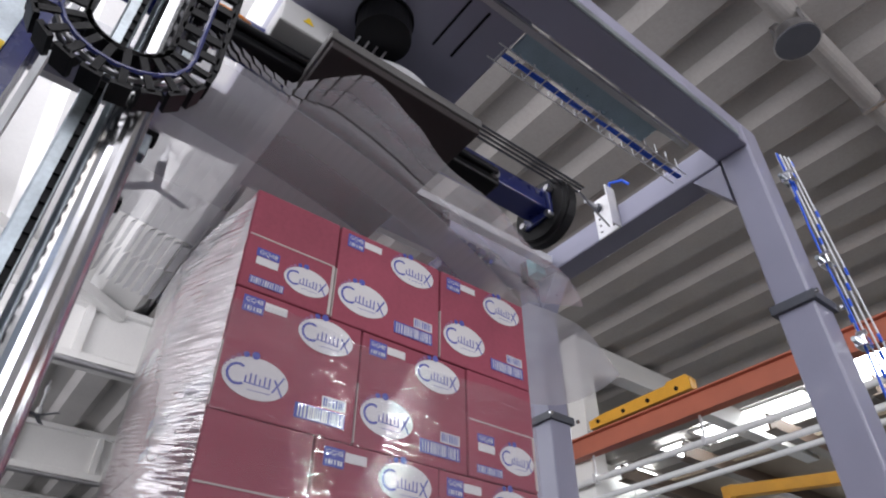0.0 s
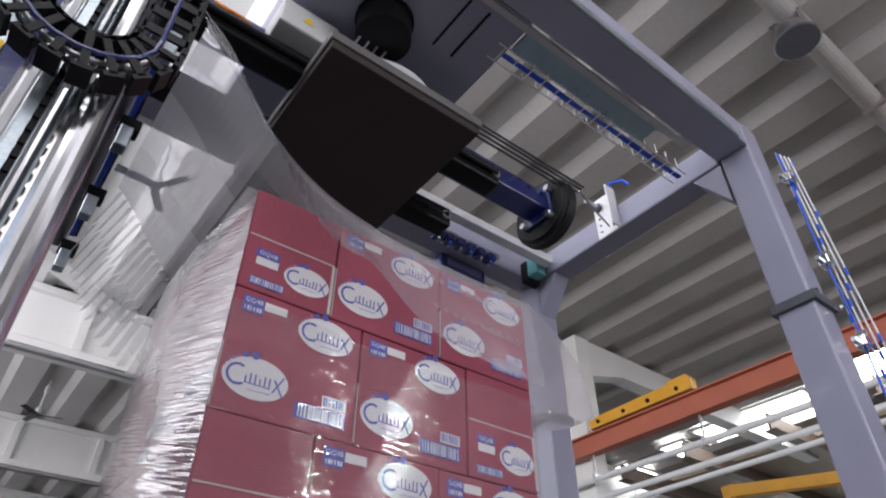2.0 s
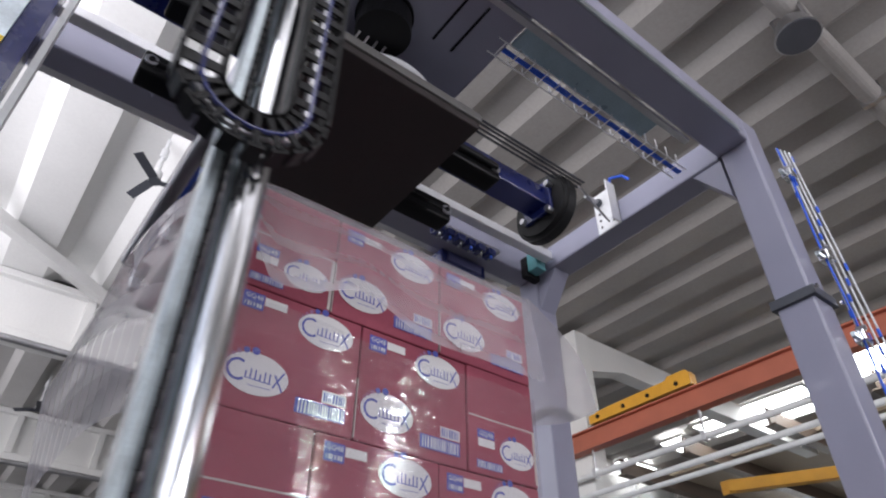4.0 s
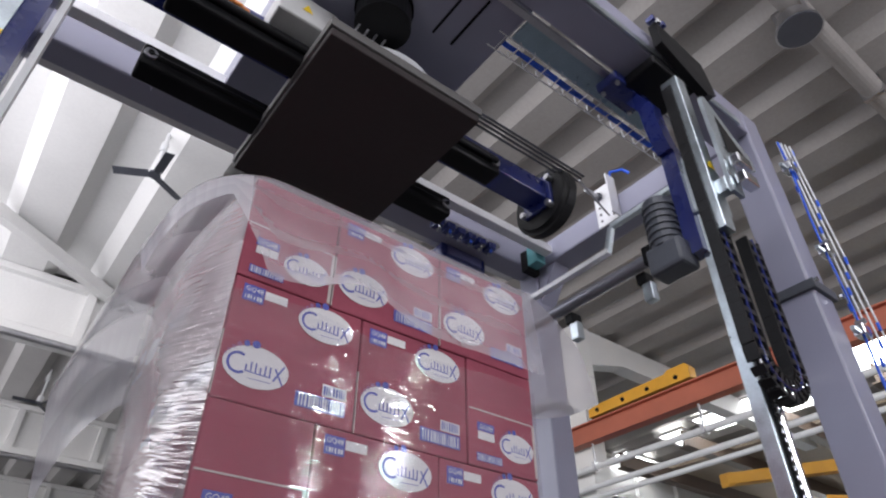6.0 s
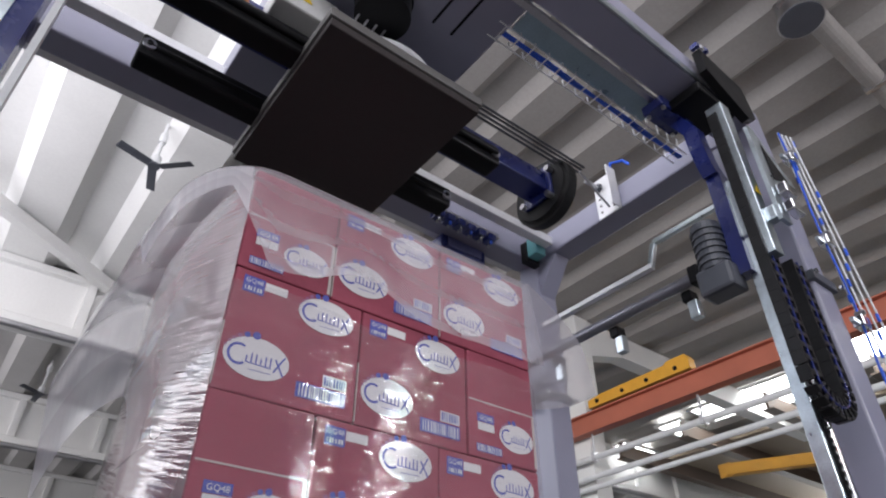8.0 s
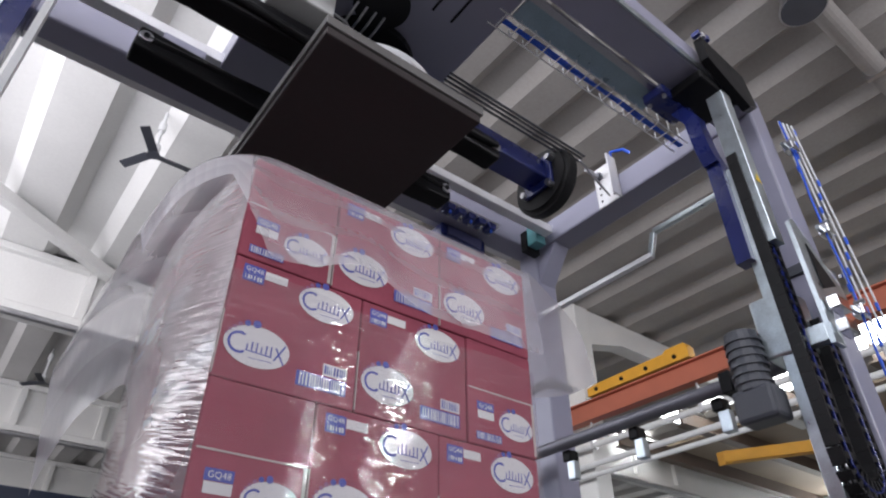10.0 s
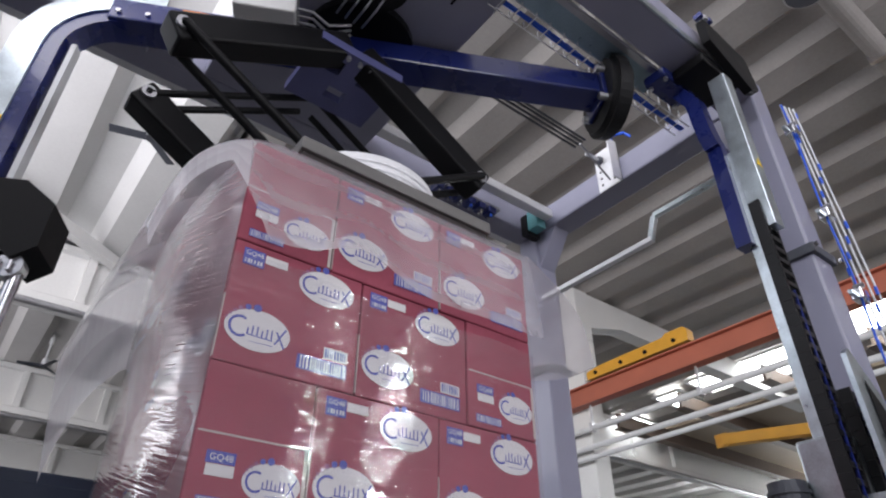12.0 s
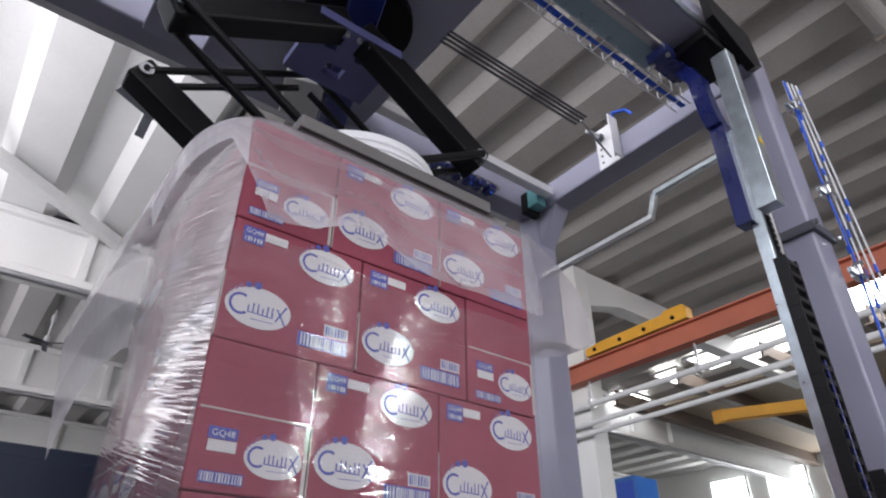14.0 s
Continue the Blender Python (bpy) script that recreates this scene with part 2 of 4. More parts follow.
def hall():
    tagged(part("floor", boxes((-9, 26, -9, 34, -0.2, 0)), FLOOR), "smooth grey painted concrete factory floor", "floor", kind="structure")
    walls = (("wall_west", (-5.0, -4.7, -9, 34, 0, 4.2)), ("wall_west_top", (-5.0, -4.7, -9, 34, 7.0, 9)), ("wall_north", (-9, 26, 34, 34.3, 0, 9)),
             ("wall_south", (-9, 26, -9.3, -9, 0, 1.8)), ("wall_south_top", (-9, 26, -9.3, -9, 7.2, 9)))
    for name, d in walls:
        tagged(part(name, boxes(d), WALL), "pale painted concrete factory wall", "wall", kind="structure")
    piers = []
    for x0, x1 in ((-9, -4.2), (-0.9, 5.3), (5.9, 7.1), (8.1, 26)):
        piers.append((x0, x1, -9.3, -9, 1.8, 7.2))
    tagged(part("wall_south_piers", boxes(*piers), WALL), "pale painted wall between tall windows", "wall", kind="structure")
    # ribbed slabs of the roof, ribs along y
    # west slabs whiter than the east: the brighter daylit side is put into colour
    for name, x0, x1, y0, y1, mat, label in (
            ("ceiling", -5.18, 1.9, -9.3, 11.9, WHITE_CONCRETE, "ribbed precast concrete roof slabs, whitened for the daylit side"),
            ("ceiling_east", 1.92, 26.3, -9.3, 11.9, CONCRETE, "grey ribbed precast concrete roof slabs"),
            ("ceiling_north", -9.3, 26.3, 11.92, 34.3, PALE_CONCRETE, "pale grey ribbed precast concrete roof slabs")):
        bm = bmesh.new()
        prof = []
        rise = 0.2 if mat is WHITE_CONCRETE else 0.14
        x, p = x0, (1.54 if mat is WHITE_CONCRETE else 1.21)
        while x < x1 - 0.01:
            prof += [(x, 7.5), (min(x + p * 0.42, x1), 7.5), (min(x + p * 0.56, x1), 7.5 + rise), (min(x + p * 0.86, x1), 7.5 + rise)]
            x += p
        lo = [(bm.verts.new((px, y0, pz)), bm.verts.new((px, y1, pz))) for px, pz in prof]
        hi = [(bm.verts.new((px, y0, 8.2)), bm.verts.new((px, y1, 8.2))) for px, pz in prof]
        for i in range(len(prof) - 1):
            bm.faces.new((lo[i][0], lo[i + 1][0], lo[i + 1][1], lo[i][1]))
            bm.faces.new((hi[i][0], hi[i][1], hi[i + 1][1], hi[i + 1][0]))
        tagged(part(name, bm, mat), label, "ceiling", kind="structure")
    # deep girders across the far part of the hall
    for y in (11.75, 18.2, 24.6):
        g = empty("girder", pose(0, y, 0))
        tagged(g, "deep white precast concrete roof girder with stiffeners", "girder", group="roof girders", kind="structure")
        part("web", boxes((-9, 26, 0, 0.16, 6.45, 7.45)), WHITE_CONCRETE, g)
        part("flange", boxes((-9, 26, -0.14, 0.30, 6.30, 6.46), bevel=0.02), WHITE_CONCRETE, g)
        part("flange", boxes((-9, 26, -0.14, 0.30, 7.36, 7.49), bevel=0.02), WHITE_CONCRETE, g)
        for i in range(15):
            part("stiffener", boxes((-8.6 + i * 1.9, -8.45 + i * 1.9, -0.12, 0.0, 6.46, 7.36)), WHITE_CONCRETE, g)
        # added round bar where the girder's lower edge has only a shadow line
        part("pipe", rods(((-9, -0.25, 6.2), (26, -0.25, 6.2), 0.06)), STEEL, g)
    d = tagged(empty("roof_brace", pose(0, 0, 7.36)), "white diagonal brace under the roof slabs", "brace", kind="structure")
    bm = bmesh.new()
    beam(bm, (-1.4, 9.6, 0), (1.5, 11.7, 0), 0.18, 0.2)
    part("brace", bm, WHITE_CONCRETE, d)
    # the white girder and column of the next bay
    c = tagged(empty("column", pose(8.95, 7.35, 0)), "white painted concrete column carrying a roof girder", "column", kind="structure")
    part("shaft", boxes((-0.2, 0.2, -0.2, 0.2, 0, 6.4), bevel=0.02), WHITE_CONCRETE, c)
    part("capital", boxes((-0.2, 0.2, -0.2, 0.2, 6.4, 7.48), bevel=0.02), WHITE_CONCRETE, c)
    bm = bmesh.new()
    plate(bm, [(0.202, -0.16, 6.72), (1.2, -0.16, 6.98), (9, -0.16, 7.02), (9, -0.16, 7.48), (0.202, -0.16, 7.48)], 0.32, (0, 1, 0))
    part("arm", bm, WHITE_CONCRETE, c)


def crane_bay():
    r = tagged(empty("crane_runway", pose(8.6, 0, 5.0)), "red oxide steel runway beam of an overhead crane", "crane beam")
    part("web", boxes((-0.015, 0.015, -9, 12, 0.0, 0.30)), RED_STEEL, r)
    part("flange", boxes((-0.10, 0.10, -9, 12, -0.02, 0.0)), RED_STEEL, r)
    part("flange", boxes((-0.10, 0.10, -9, 12, 0.30, 0.325)), RED_STEEL, r)
    part("rail", boxes((-0.03, 0.03, -9, 12, 0.325, 0.36)), STEEL, r)
    k = tagged(empty("crane_carriage", pose(8.6, 5.85, 5.36)), "yellow painted end carriage of an overhead crane on its rail", "crane")
    bm = bmesh.new()
    plate(bm, [(-0.09, -1.0, 0.02), (-0.09, 1.05, 0.02), (-0.09, 1.05, 0.16), (-0.09, 0.75, 0.2), (-0.09, -0.55, 0.22), (-0.09, -0.62, 0.27), (-0.09, -0.95, 0.27), (-0.09, -1.0, 0.2)], 0.18, (1, 0, 0))
    part("body", bm, YELLOW, k)
    for y in (-0.75, -0.2, 0.3, 0.85):
        part("bolt", rods(((-0.11, y, 0.1), (-0.09, y, 0.1), 0.035)), BLACK, k)
    for z, rr in ((4.58, 0.05), (4.27, 0.045), (4.10, 0.04)):
        p = tagged(empty("service_pipe", pose(8.62, 0, z)), "white painted service pipe hung under the crane beam", "pipe", group="service pipes")
        part("pipe", rods(((0, -9, 0), (0, 12, 0), rr)), WHITE_PIPE, p)
        if z > 4.5:
            for y in (-4, -1, 2, 4.9, 7.0):
                part("hanger", rods(((0, y, 0), (0, y, 0.45), 0.02)), STEEL, p)
                part("clamp", boxes((-0.06, 0.06, y - 0.03, y + 0.03, -0.06, 0.08)), STEEL, p)
    for y, x0, x1, w in ((12.1, 15.2, 16.6, 0.9), (9.55, 15.0, 16.0, 0.35), (8.15, 14.7, 15.8, 0.5), (6.5, 14.6, 16.2, 0.8), (3.9, 13.2, 15.6, 1.0), (1.0, 13.2, 15.6, 1.6)):
        k = tagged(empty("rooflight", pose(0, y, 7.46)), "bright rooflight with a pale frame in the factory roof", "rooflight", group="rooflights")
        part("pane", boxes((x0, x1, -w, w, 0.0, 0.02)), SKYGLOW, k)
        part("frame", boxes((x0 - 0.08, x0, -w, w, -0.03, 0.03), (x1, x1 + 0.08, -w, w, -0.03, 0.03), (x0 - 0.08, x1 + 0.08, -w - 0.08, -w, -0.03, 0.03), (x0 - 0.08, x1 + 0.08, w, w + 0.08, -0.03, 0.03)), WHITE_CONCRETE, k)
    t = tagged(part("roof_panels", boxes((16.8, 25.9, -9, 11.5, 7.2, 7.3)), TAN), "tan boarded roof panels of the next bay", "roof panel", kind="structure")
    for y in (10.9, 8.9, 6.6, 4.2):
        b = tagged(empty("roof_beam", pose(0, y, 6.8)), "dark brown steel roof beam", "roof beam", group="brown roof beams", kind="structure")
        part("web", boxes((14.5, 25.9, -0.03, 0.03, 0.0, 0.4)), BROWN, b)
        part("flange", boxes((14.5, 25.9, -0.14, 0.14, -0.03, 0.0)), BROWN, b)
    for y in (14.6, 12.2, 9.8):
        w = tagged(empty("window", pose(25.95, y, 4.6)), "bright daylight window in a pale frame", "window", group="east windows", kind="structure")
        part("pane", boxes((-0.02, 0.0, -0.75, 0.75, 0.0, 2.3)), SKYGLOW, w)
        part("frame", boxes((-0.06, 0.0, -0.82, -0.75, 0.0, 2.3), (-0.06, 0.0, 0.75, 0.82, 0.0, 2.3), (-0.06, 0.0, -0.82, 0.82, -0.08, 0.0), (-0.06, 0.0, -0.82, 0.82, 2.3, 2.38), (-0.05, 0.0, -0.75, 0.75, 1.1, 1.16)), WHITE_CONCRETE, w)
    u = tagged(empty("storage_lift", pose(12.0, 9.2, 0)), "tall bright blue storage lift with a yellow guard frame", "storage lift")
    part("body", boxes((0, 0.8, -0.35, 0.2, 0.02, 4.2), bevel=0.03), BRIGHT_BLUE, u)
    part("front_panel", boxes((-0.012, -0.001, -0.3, 0.15, 0.1, 4.1), bevel=0.004), BLUE_CABLE, u)
    part("guard_post", boxes((-0.12, -0.06, 0.25, 0.31, 0, 4.15)), YELLOW, u)
    part("guard_rail", boxes((-0.12, -0.06, 0.31, 1.3, 3.85, 3.91)), YELLOW, u)
    part("guard_post", boxes((-0.12, -0.06, 1.3, 1.36, 0, 3.91)), YELLOW, u)
    tagged(part("wall_east", boxes((26, 26.3, -9, 34, 0, 9)), WALL), "pale painted factory end wall", "wall", kind="structure")
    j = tagged(empty("jib_crane", pose(9.6, 5.3, 4.13)), "yellow painted jib crane arm with hollow end", "jib crane")
    bm = bmesh.new()
    beam(bm, (0, 0, 0), (2.2, -4.0, 0.05), 0.16, 0.17)
    part("arm", bm, YELLOW, j)
    part("end_plate", boxes((-0.02, 0.02, -0.1, 0.1, -0.1, 0.1)), YELLOW, j)
    part("post", rods(((2.2, -4.0, -4.13), (2.2, -4.0, 0.3), 0.14), seg=20), YELLOW, j)
    bm = bmesh.new()
    beam(bm, (0.6, -1.1, -0.42), (2.2, -4.0, -0.9), 0.08, 0.1)
    part("brace", bm, YELLOW, j)


def fan(x, y, z, rad, turn):
    f = tagged(empty("ceiling_fan", pose(x, y, z)), "grey three bladed industrial ceiling fan on a rod", "fan", group="ceiling fans")
    part("rod", rods(((0, 0, 0), (0, 0, 7.79 - z), 0.025)), WHITE_PIPE, f)
    part("motor", rods(((0, 0, -0.06), (0, 0, 0.08), 0.065)), WHITE_PIPE, f)
    part("canopy", rods(((0, 0, 7.35 - z), (0, 0, 7.5 - z), 0.05)), WHITE_PIPE, f)
    spin = part("rotor", rods(((0, 0, -0.09), (0, 0, -0.06), 0.08)), MOTOR, f)
    for i in range(3):
        m = Matrix.Rotation(radians(turn + 120 * i), 4, "Z") @ Matrix.Rotation(radians(12), 4, "X")
        bm = bmesh.new()
        box(bm, 0.07, rad, -0.06, 0.06, -0.085, -0.07, 0.004, m)
        part("blade", bm, MOTOR, spin)
    return spin


def lamp_and_pipe():
    p = tagged(empty("roof_pipe", pose(0, 0.86, 7.42)), "pale round duct running under the roof", "pipe")
    part("duct", rods(((-4.6, 0, 0), (14, 0, 0), 0.13), seg=20), CONCRETE, p)
    for x in (1.0, 4.2, 7.4, 10.6):
        part("strap", boxes((x - 0.03, x + 0.03, -0.14, 0.14, -0.14, 0.14)), STEEL, p)
    b = tagged(empty("bay_lamp", pose(5.45, 0.9, 6.95)), "grey round high bay lamp, switched off, under the roof", "lamp")
    bm = bmesh.new()
    rod(bm, (0, 0, 0), (0, 0, 0.22), 0.24, 24, 0.16)
    part("housing", bm, STEEL, b, smooth=False)
    part("lens", rods(((0, 0, -0.012), (0, 0, 0.0), 0.22), seg=24), MOTOR, b)
    part("bracket", boxes((-0.04, 0.04, -0.17, -0.14, 0.1, 0.42), (-0.04, 0.04, 0.14, 0.17, 0.1, 0.42), (-0.04, 0.04, -0.17, 0.17, 0.39, 0.42)), STEEL, b)


# ---------------------------------------------------------------- machine frame
XL, XR = -1.1, 3.13
ZB = 3.93


def machine_frame():
    f = tagged(empty("wrapper_frame", pose(0, 0, 0)), "lavender grey painted steel portal frame of a pallet wrapping machine", "machine frame")
    part("near_beam", boxes((XL, XR, 1.01, 1.216, ZB, ZB + 0.22), bevel=0.012), FRAME_PAINT, f)
    part("far_beam", boxes((XL, XR, 2.87, 3.05, ZB, ZB + 0.22), bevel=0.012), FRAME_PAINT, f)
    for x in (XL - 0.2, XR):
        part("cross_beam", boxes((x, x + 0.2, 1.218, 2.868, ZB, ZB + 0.2), bevel=0.012), FRAME_PAINT, f)
        for y0, y1 in ((1.01, 1.20), (2.86, 3.05)):
            leg = part("leg", boxes((x, x + 0.19, y0, y1, 2.83, ZB + 0.22), bevel=0.014), FRAME_PAINT, f)
            part("lower_leg", boxes((x - 0.004, x + 0.194, y0 - 0.004, y1 + 0.004, 0.02, 2.80), bevel=0.012), FRAME_PAINT, leg)
            part("collar", boxes((x - 0.025, x + 0.215, y0 - 0.025, y1 + 0.025, 2.79, 2.845), bevel=0.004), MOTOR, leg)
            part("foot_plate", boxes((x - 0.08, x + 0.27, y0 - 0.08, y1 + 0.08, 0.0, 0.02)), FRAME_PAINT, leg)
            for sx in (-0.035, 0.225):
                part("bolt", rods(((x + sx, y0 - 0.035, 2.815), (x + sx, y0 - 0.05, 2.815), 0.015), seg=6), CHROME, leg)
    # corner gussets of the cross beam
    for y, s in ((1.218, 1), (2.868, -1)):
        bm = bmesh.new()
        plate(bm, [(XR + 0.02, y, ZB - 0.002), (XR + 0.02, y + s * 0.20, ZB - 0.002), (XR + 0.02, y, ZB - 0.3)], 0.15, (1, 0, 0))
        part("gusset", bm, FRAME_PAINT, f)
    # the wide middle box that carries the turning gear
    part("centre_box", boxes((0.45, 1.52, 1.218, 2.868, ZB + 0.002, ZB + 0.2), bevel=0.01), FRAME_PAINT, f)
    for x in (1.18, 1.3):
        part("slot", boxes((x - 0.006, x + 0.006, 1.3, 1.62, ZB - 0.004, ZB + 0.002)), BLACK, f)
    part("rail", boxes((XL, XR - 0.3, 1.225, 1.26, ZB - 0.03, ZB)), STEEL, f, "bright ground steel guide rail")
    part("edge_strip", boxes((XL, XR - 0.1, 1.0, 1.008, ZB + 0.0, ZB + 0.05)), ZINC, f)
    part("far_rail", boxes((XL, XR - 0.05, 2.62, 2.70, ZB + 0.02, ZB + 0.09), bevel=0.006), BRIGHT_PLATE, f, "bright aluminium rail")
    part("far_strip", boxes((XL, XR - 0.05, 3.055, 3.13, ZB + 0.03, ZB + 0.06)), BRIGHT_PLATE, f, "bright steel cover strip")
    part("hanger_block", boxes((0.13, 0.36, 2.60, 2.868, ZB - 0.05, ZB + 0.012), bevel=0.008), FRAME_PAINT, f)
    part("light_strip", boxes((1.55, 2.62, 1.27, 1.41, ZB + 0.03, ZB + 0.05)), PALE_STRIP, f, "translucent pale blue plastic cover strip")


def frame_fittings():
    t = tagged(empty("cable_tray", pose(0, 1.45, ZB)), "wire hook cable tray with blue cables under the frame", "cable tray")
    for i, dy in enumerate((-0.010, 0.0, 0.010)):
        part("blue_cable", tube(bmesh.new(), [(1.45 + 0.2 * k, dy + 0.004 * math.sin(k * 2.1 + i), 0.015 + 0.004 * math.sin(k * 1.3 + i)) for k in range(9)], 0.006), BLUE_CABLE, t)
    for k in range(15):
        x = 1.5 + k * 0.105
        part("hook", tube(bmesh.new(), [(x, -0.05, 0.09), (x, -0.05, 0.0), (x, 0.05, 0.0), (x, 0.05, 0.06)], 0.004, 6), WHITE_PIPE, t)
    for y in (-0.05, 0.05):
        part("wire", rods(((1.45, y, 0.0), (3.05, y, 0.0), 0.004), seg=6), WHITE_PIPE, t)
    r = tagged(empty("guide_rods", pose(0, 1.93, ZB)), "dark steel guide rods with a chain end at the cross beam", "guide rods")
    for y in (-0.045, -0.02, 0.01, 0.04):
        part("rod", rods(((1.5, y, 0), (2.62, y, 0), 0.008), seg=8), MOTOR, r)
    part("chain", rods(((2.62, 0, 0), (3.08, 0.13, 0.02), 0.008), seg=6), STEEL, r)
    b = tagged(empty("anchor_bracket", pose(XR - 0.004, 2.09, 4.09)), "drilled bright steel anchor bracket bolted to the cross beam", "bracket")
    part("plate", boxes((-0.012, 0.0, -0.1, 0.1, -0.17, 0.19), bevel=0.003), BRIGHT_PLATE, b)
    part("flange", boxes((-0.1, 0.0, -0.1, -0.09, -0.17, 0.19)), BRIGHT_PLATE, b)
    for z in (-0.12, -0.06, 0.0, 0.06):
        for y in (-0.05, 0.06):
            part("hole", rods(((-0.016, y, z), (-0.012, y, z), 0.009), seg=8), BLACK, b)
    part("bolt", rods(((-0.16, 0.05, 0.1), (0, 0.05, 0.1), 0.018), seg=8), STEEL, b)
    part("nut", rods(((-0.04, 0.05, 0.1), (-0.015, 0.05, 0.1), 0.035), seg=6), MOTOR, b)
    part("hose", tube(bmesh.new(), [(0.0, -0.06, 0.17), (-0.04, -0.1, 0.23), (0.02, -0.17, 0.24), (0.05, -0.2, 0.2)], 0.012), BLUE_CABLE, b)
    w = tagged(empty("sensor", pose(3.04, 2.76, 3.98)), "teal plastic optical sensor on a black bracket", "sensor")
    part("housing", boxes((-0.05, 0.05, -0.05, 0.05, -0.09, 0.08), bevel=0.008), TEAL, w)
    part("mount", boxes((-0.06, 0.08, 0.05, 0.11, -0.12, 0.06), bevel=0.004), BLACK, w)
    # signal lines along the near leg
    s = tagged(empty("signal_lines", pose(XR + 0.25, 0.96, 0)), "bundle of blue and white signal lines beside the frame leg", "cables")
    for i in range(4):
        ox, oy = 0.036 * i, -0.027 * i
        part("white_line", rods(((ox + 0.02, oy, 1.2 + 0.1 * i), (0.5 * ox, 0.5 * oy, 3.97 - 0.012 * i), 0.0052), seg=6), WHITE_PIPE, s)
        for k in range(6):
            z = 1.5 + 0.41 * k + 0.10 * i
            q = 0.5 + 0.5 * (3.97 - z) / 2.7
            part("blue_sleeve", rods(((q * ox + 0.004, q * oy, z), (q * ox + 0.004, q * oy, z + 0.045), 0.0085), seg=6), BLUE_CABLE, s)
    part("blue_line", tube(bmesh.new(), [(-0.02 + 0.02 * math.sin(k * 1.3), -0.01, 3.95 - 0.2 * k) for k in range(14)], 0.006), BLUE_CABLE, s)
    for z in (3.72, 3.1, 2.6):
        part("clip", boxes((-0.06, 0.02, -0.04, 0.02, z - 0.03, z + 0.03), bevel=0.006), CHROME, s)
        part("clip_screw", rods(((-0.03, -0.05, z + 0.045), (-0.03, 0.0, z + 0.045), 0.014), seg=8), STEEL, s)
        part("clip_arm", boxes((-0.1, -0.06, -0.01, 0.01, z - 0.012, z + 0.012)), ZINC, s)


# ---------------------------------------------------------------- pallet load
PX, PY, PW, PD = 0.468, 1.598, 1.185, 1.065
LAYER = 0.385
WIDE, NARROW = 0.435, 0.315
PTOP = 2.471


def oval(rx, rz, n=28):
    bm = bmesh.new()
    bm.faces.new([bm.verts.new((rx * math.cos(2 * math.pi * i / n), 0, rz * math.sin(2 * math.pi * i / n))) for i in range(n)])
    return bm


def strokes(rx):
    """Blue pen-like strokes of the printed mark, as plain shapes."""
    bm = bmesh.new()

    def arc(cx, cz, r, a0, a1, w, n=10):
        for i in range(n):
            a, b = radians(a0 + (a1 - a0) * i / n), radians(a0 + (a1 - a0) * (i + 1) / n)
            bm.faces.new([bm.verts.new((cx + q * math.cos(t), -0.0008, cz + q * math.sin(t))) for q, t in ((r, a), (r, b), (r - w, b), (r - w, a))])

    def bar(x0, z0, x1, z1, w):
        d = Vector((x1 - x0, 0, z1 - z0)).normalized()
        o = Vector((-d.z, 0, d.x)) * w / 2
        bm.faces.new([bm.verts.new(Vector((x, -0.0008, z)) + s * o) for x, z, s in ((x0, z0, 1), (x1, z1, 1), (x1, z1, -1), (x0, z0, -1))])
    k = rx / 0.1
    arc(-0.055 * k, 0.0, 0.034 * k, 60, 310, 0.008 * k)
    for i in range(6):
        x = (-0.030 + 0.0145 * i) * k
        bar(x, -0.018 * k, x, (0.012 if i % 3 else 0.002) * k, 0.0045 * k)
    bar(-0.034 * k, -0.018 * k, 0.046 * k, -0.020 * k, 0.0035 * k)
    bar(0.056 * k, 0.012 * k, 0.084 * k, -0.034 * k, 0.0055 * k)
    bar(0.084 * k, 0.026 * k, 0.054 * k, -0.028 * k, 0.0055 * k)
    bar(-0.02 * k, -0.038 * k, 0.05 * k, -0.036 * k, 0.0018 * k)
    return bm


def dots(rx, rz):
    bm = bmesh.new()
    for i, (x, z, r) in enumerate(((-0.012, 0.068, 0.0125), (-0.040, 0.064, 0.0095))):
        k = rx / 0.1
        bm.faces.new([bm.verts.new((k * (x + r * math.cos(2 * math.pi * j / 14)), -0.0016, k * (z + r * math.sin(2 * math.pi * j / 14)))) for j in range(14)])
    return bm


def small_dots(rx, rz):
    bm = bmesh.new()
    k = rx / 0.1
    for x, z, r in ((-0.061, 0.055, 0.0075), (-0.076, 0.043, 0.006), (-0.088, 0.031, 0.005), (-0.096, 0.018, 0.004)):
        bm.faces.new([bm.verts.new((k * (x + r * math.cos(2 * math.pi * j / 10)), -0.0016, k * (z + r * math.sin(2 * math.pi * j / 10)))) for j in range(10)])
    return bm


def bars(w, h, n, seed):
    rnd = random.Random(seed)
    bm = bmesh.new()
    x = 0.004
    while x < w - 0.006:
        b = rnd.choice((0.0025, 0.004, 0.006))
        bm.faces.new([bm.verts.new((px, -0.0008, pz)) for px, pz in ((x, 0.004), (x + b, 0.004), (x + b, h - 0.004), (x, h - 0.004))])
        x += b + rnd.choice((0.003, 0.004, 0.006))
    return bm


def quad(w, h):
    bm = bmesh.new()
    bm.faces.new([bm.verts.new(c) for c in ((0, 0, 0), (w, 0, 0), (w, 0, h), (0, 0, h))])
    return bm


def border(w, h, t):
    bm = bmesh.new()
    for x0, x1, z0, z1 in ((0, w, 0, t), (0, w, h - t, h), (0, t, t, h - t), (w - t, w, t, h - t)):
        bm.faces.new([bm.verts.new((px, -0.0006, pz)) for px, pz in ((x0, z0), (x1, z0), (x1, z1), (x0, z1))])
    return bm


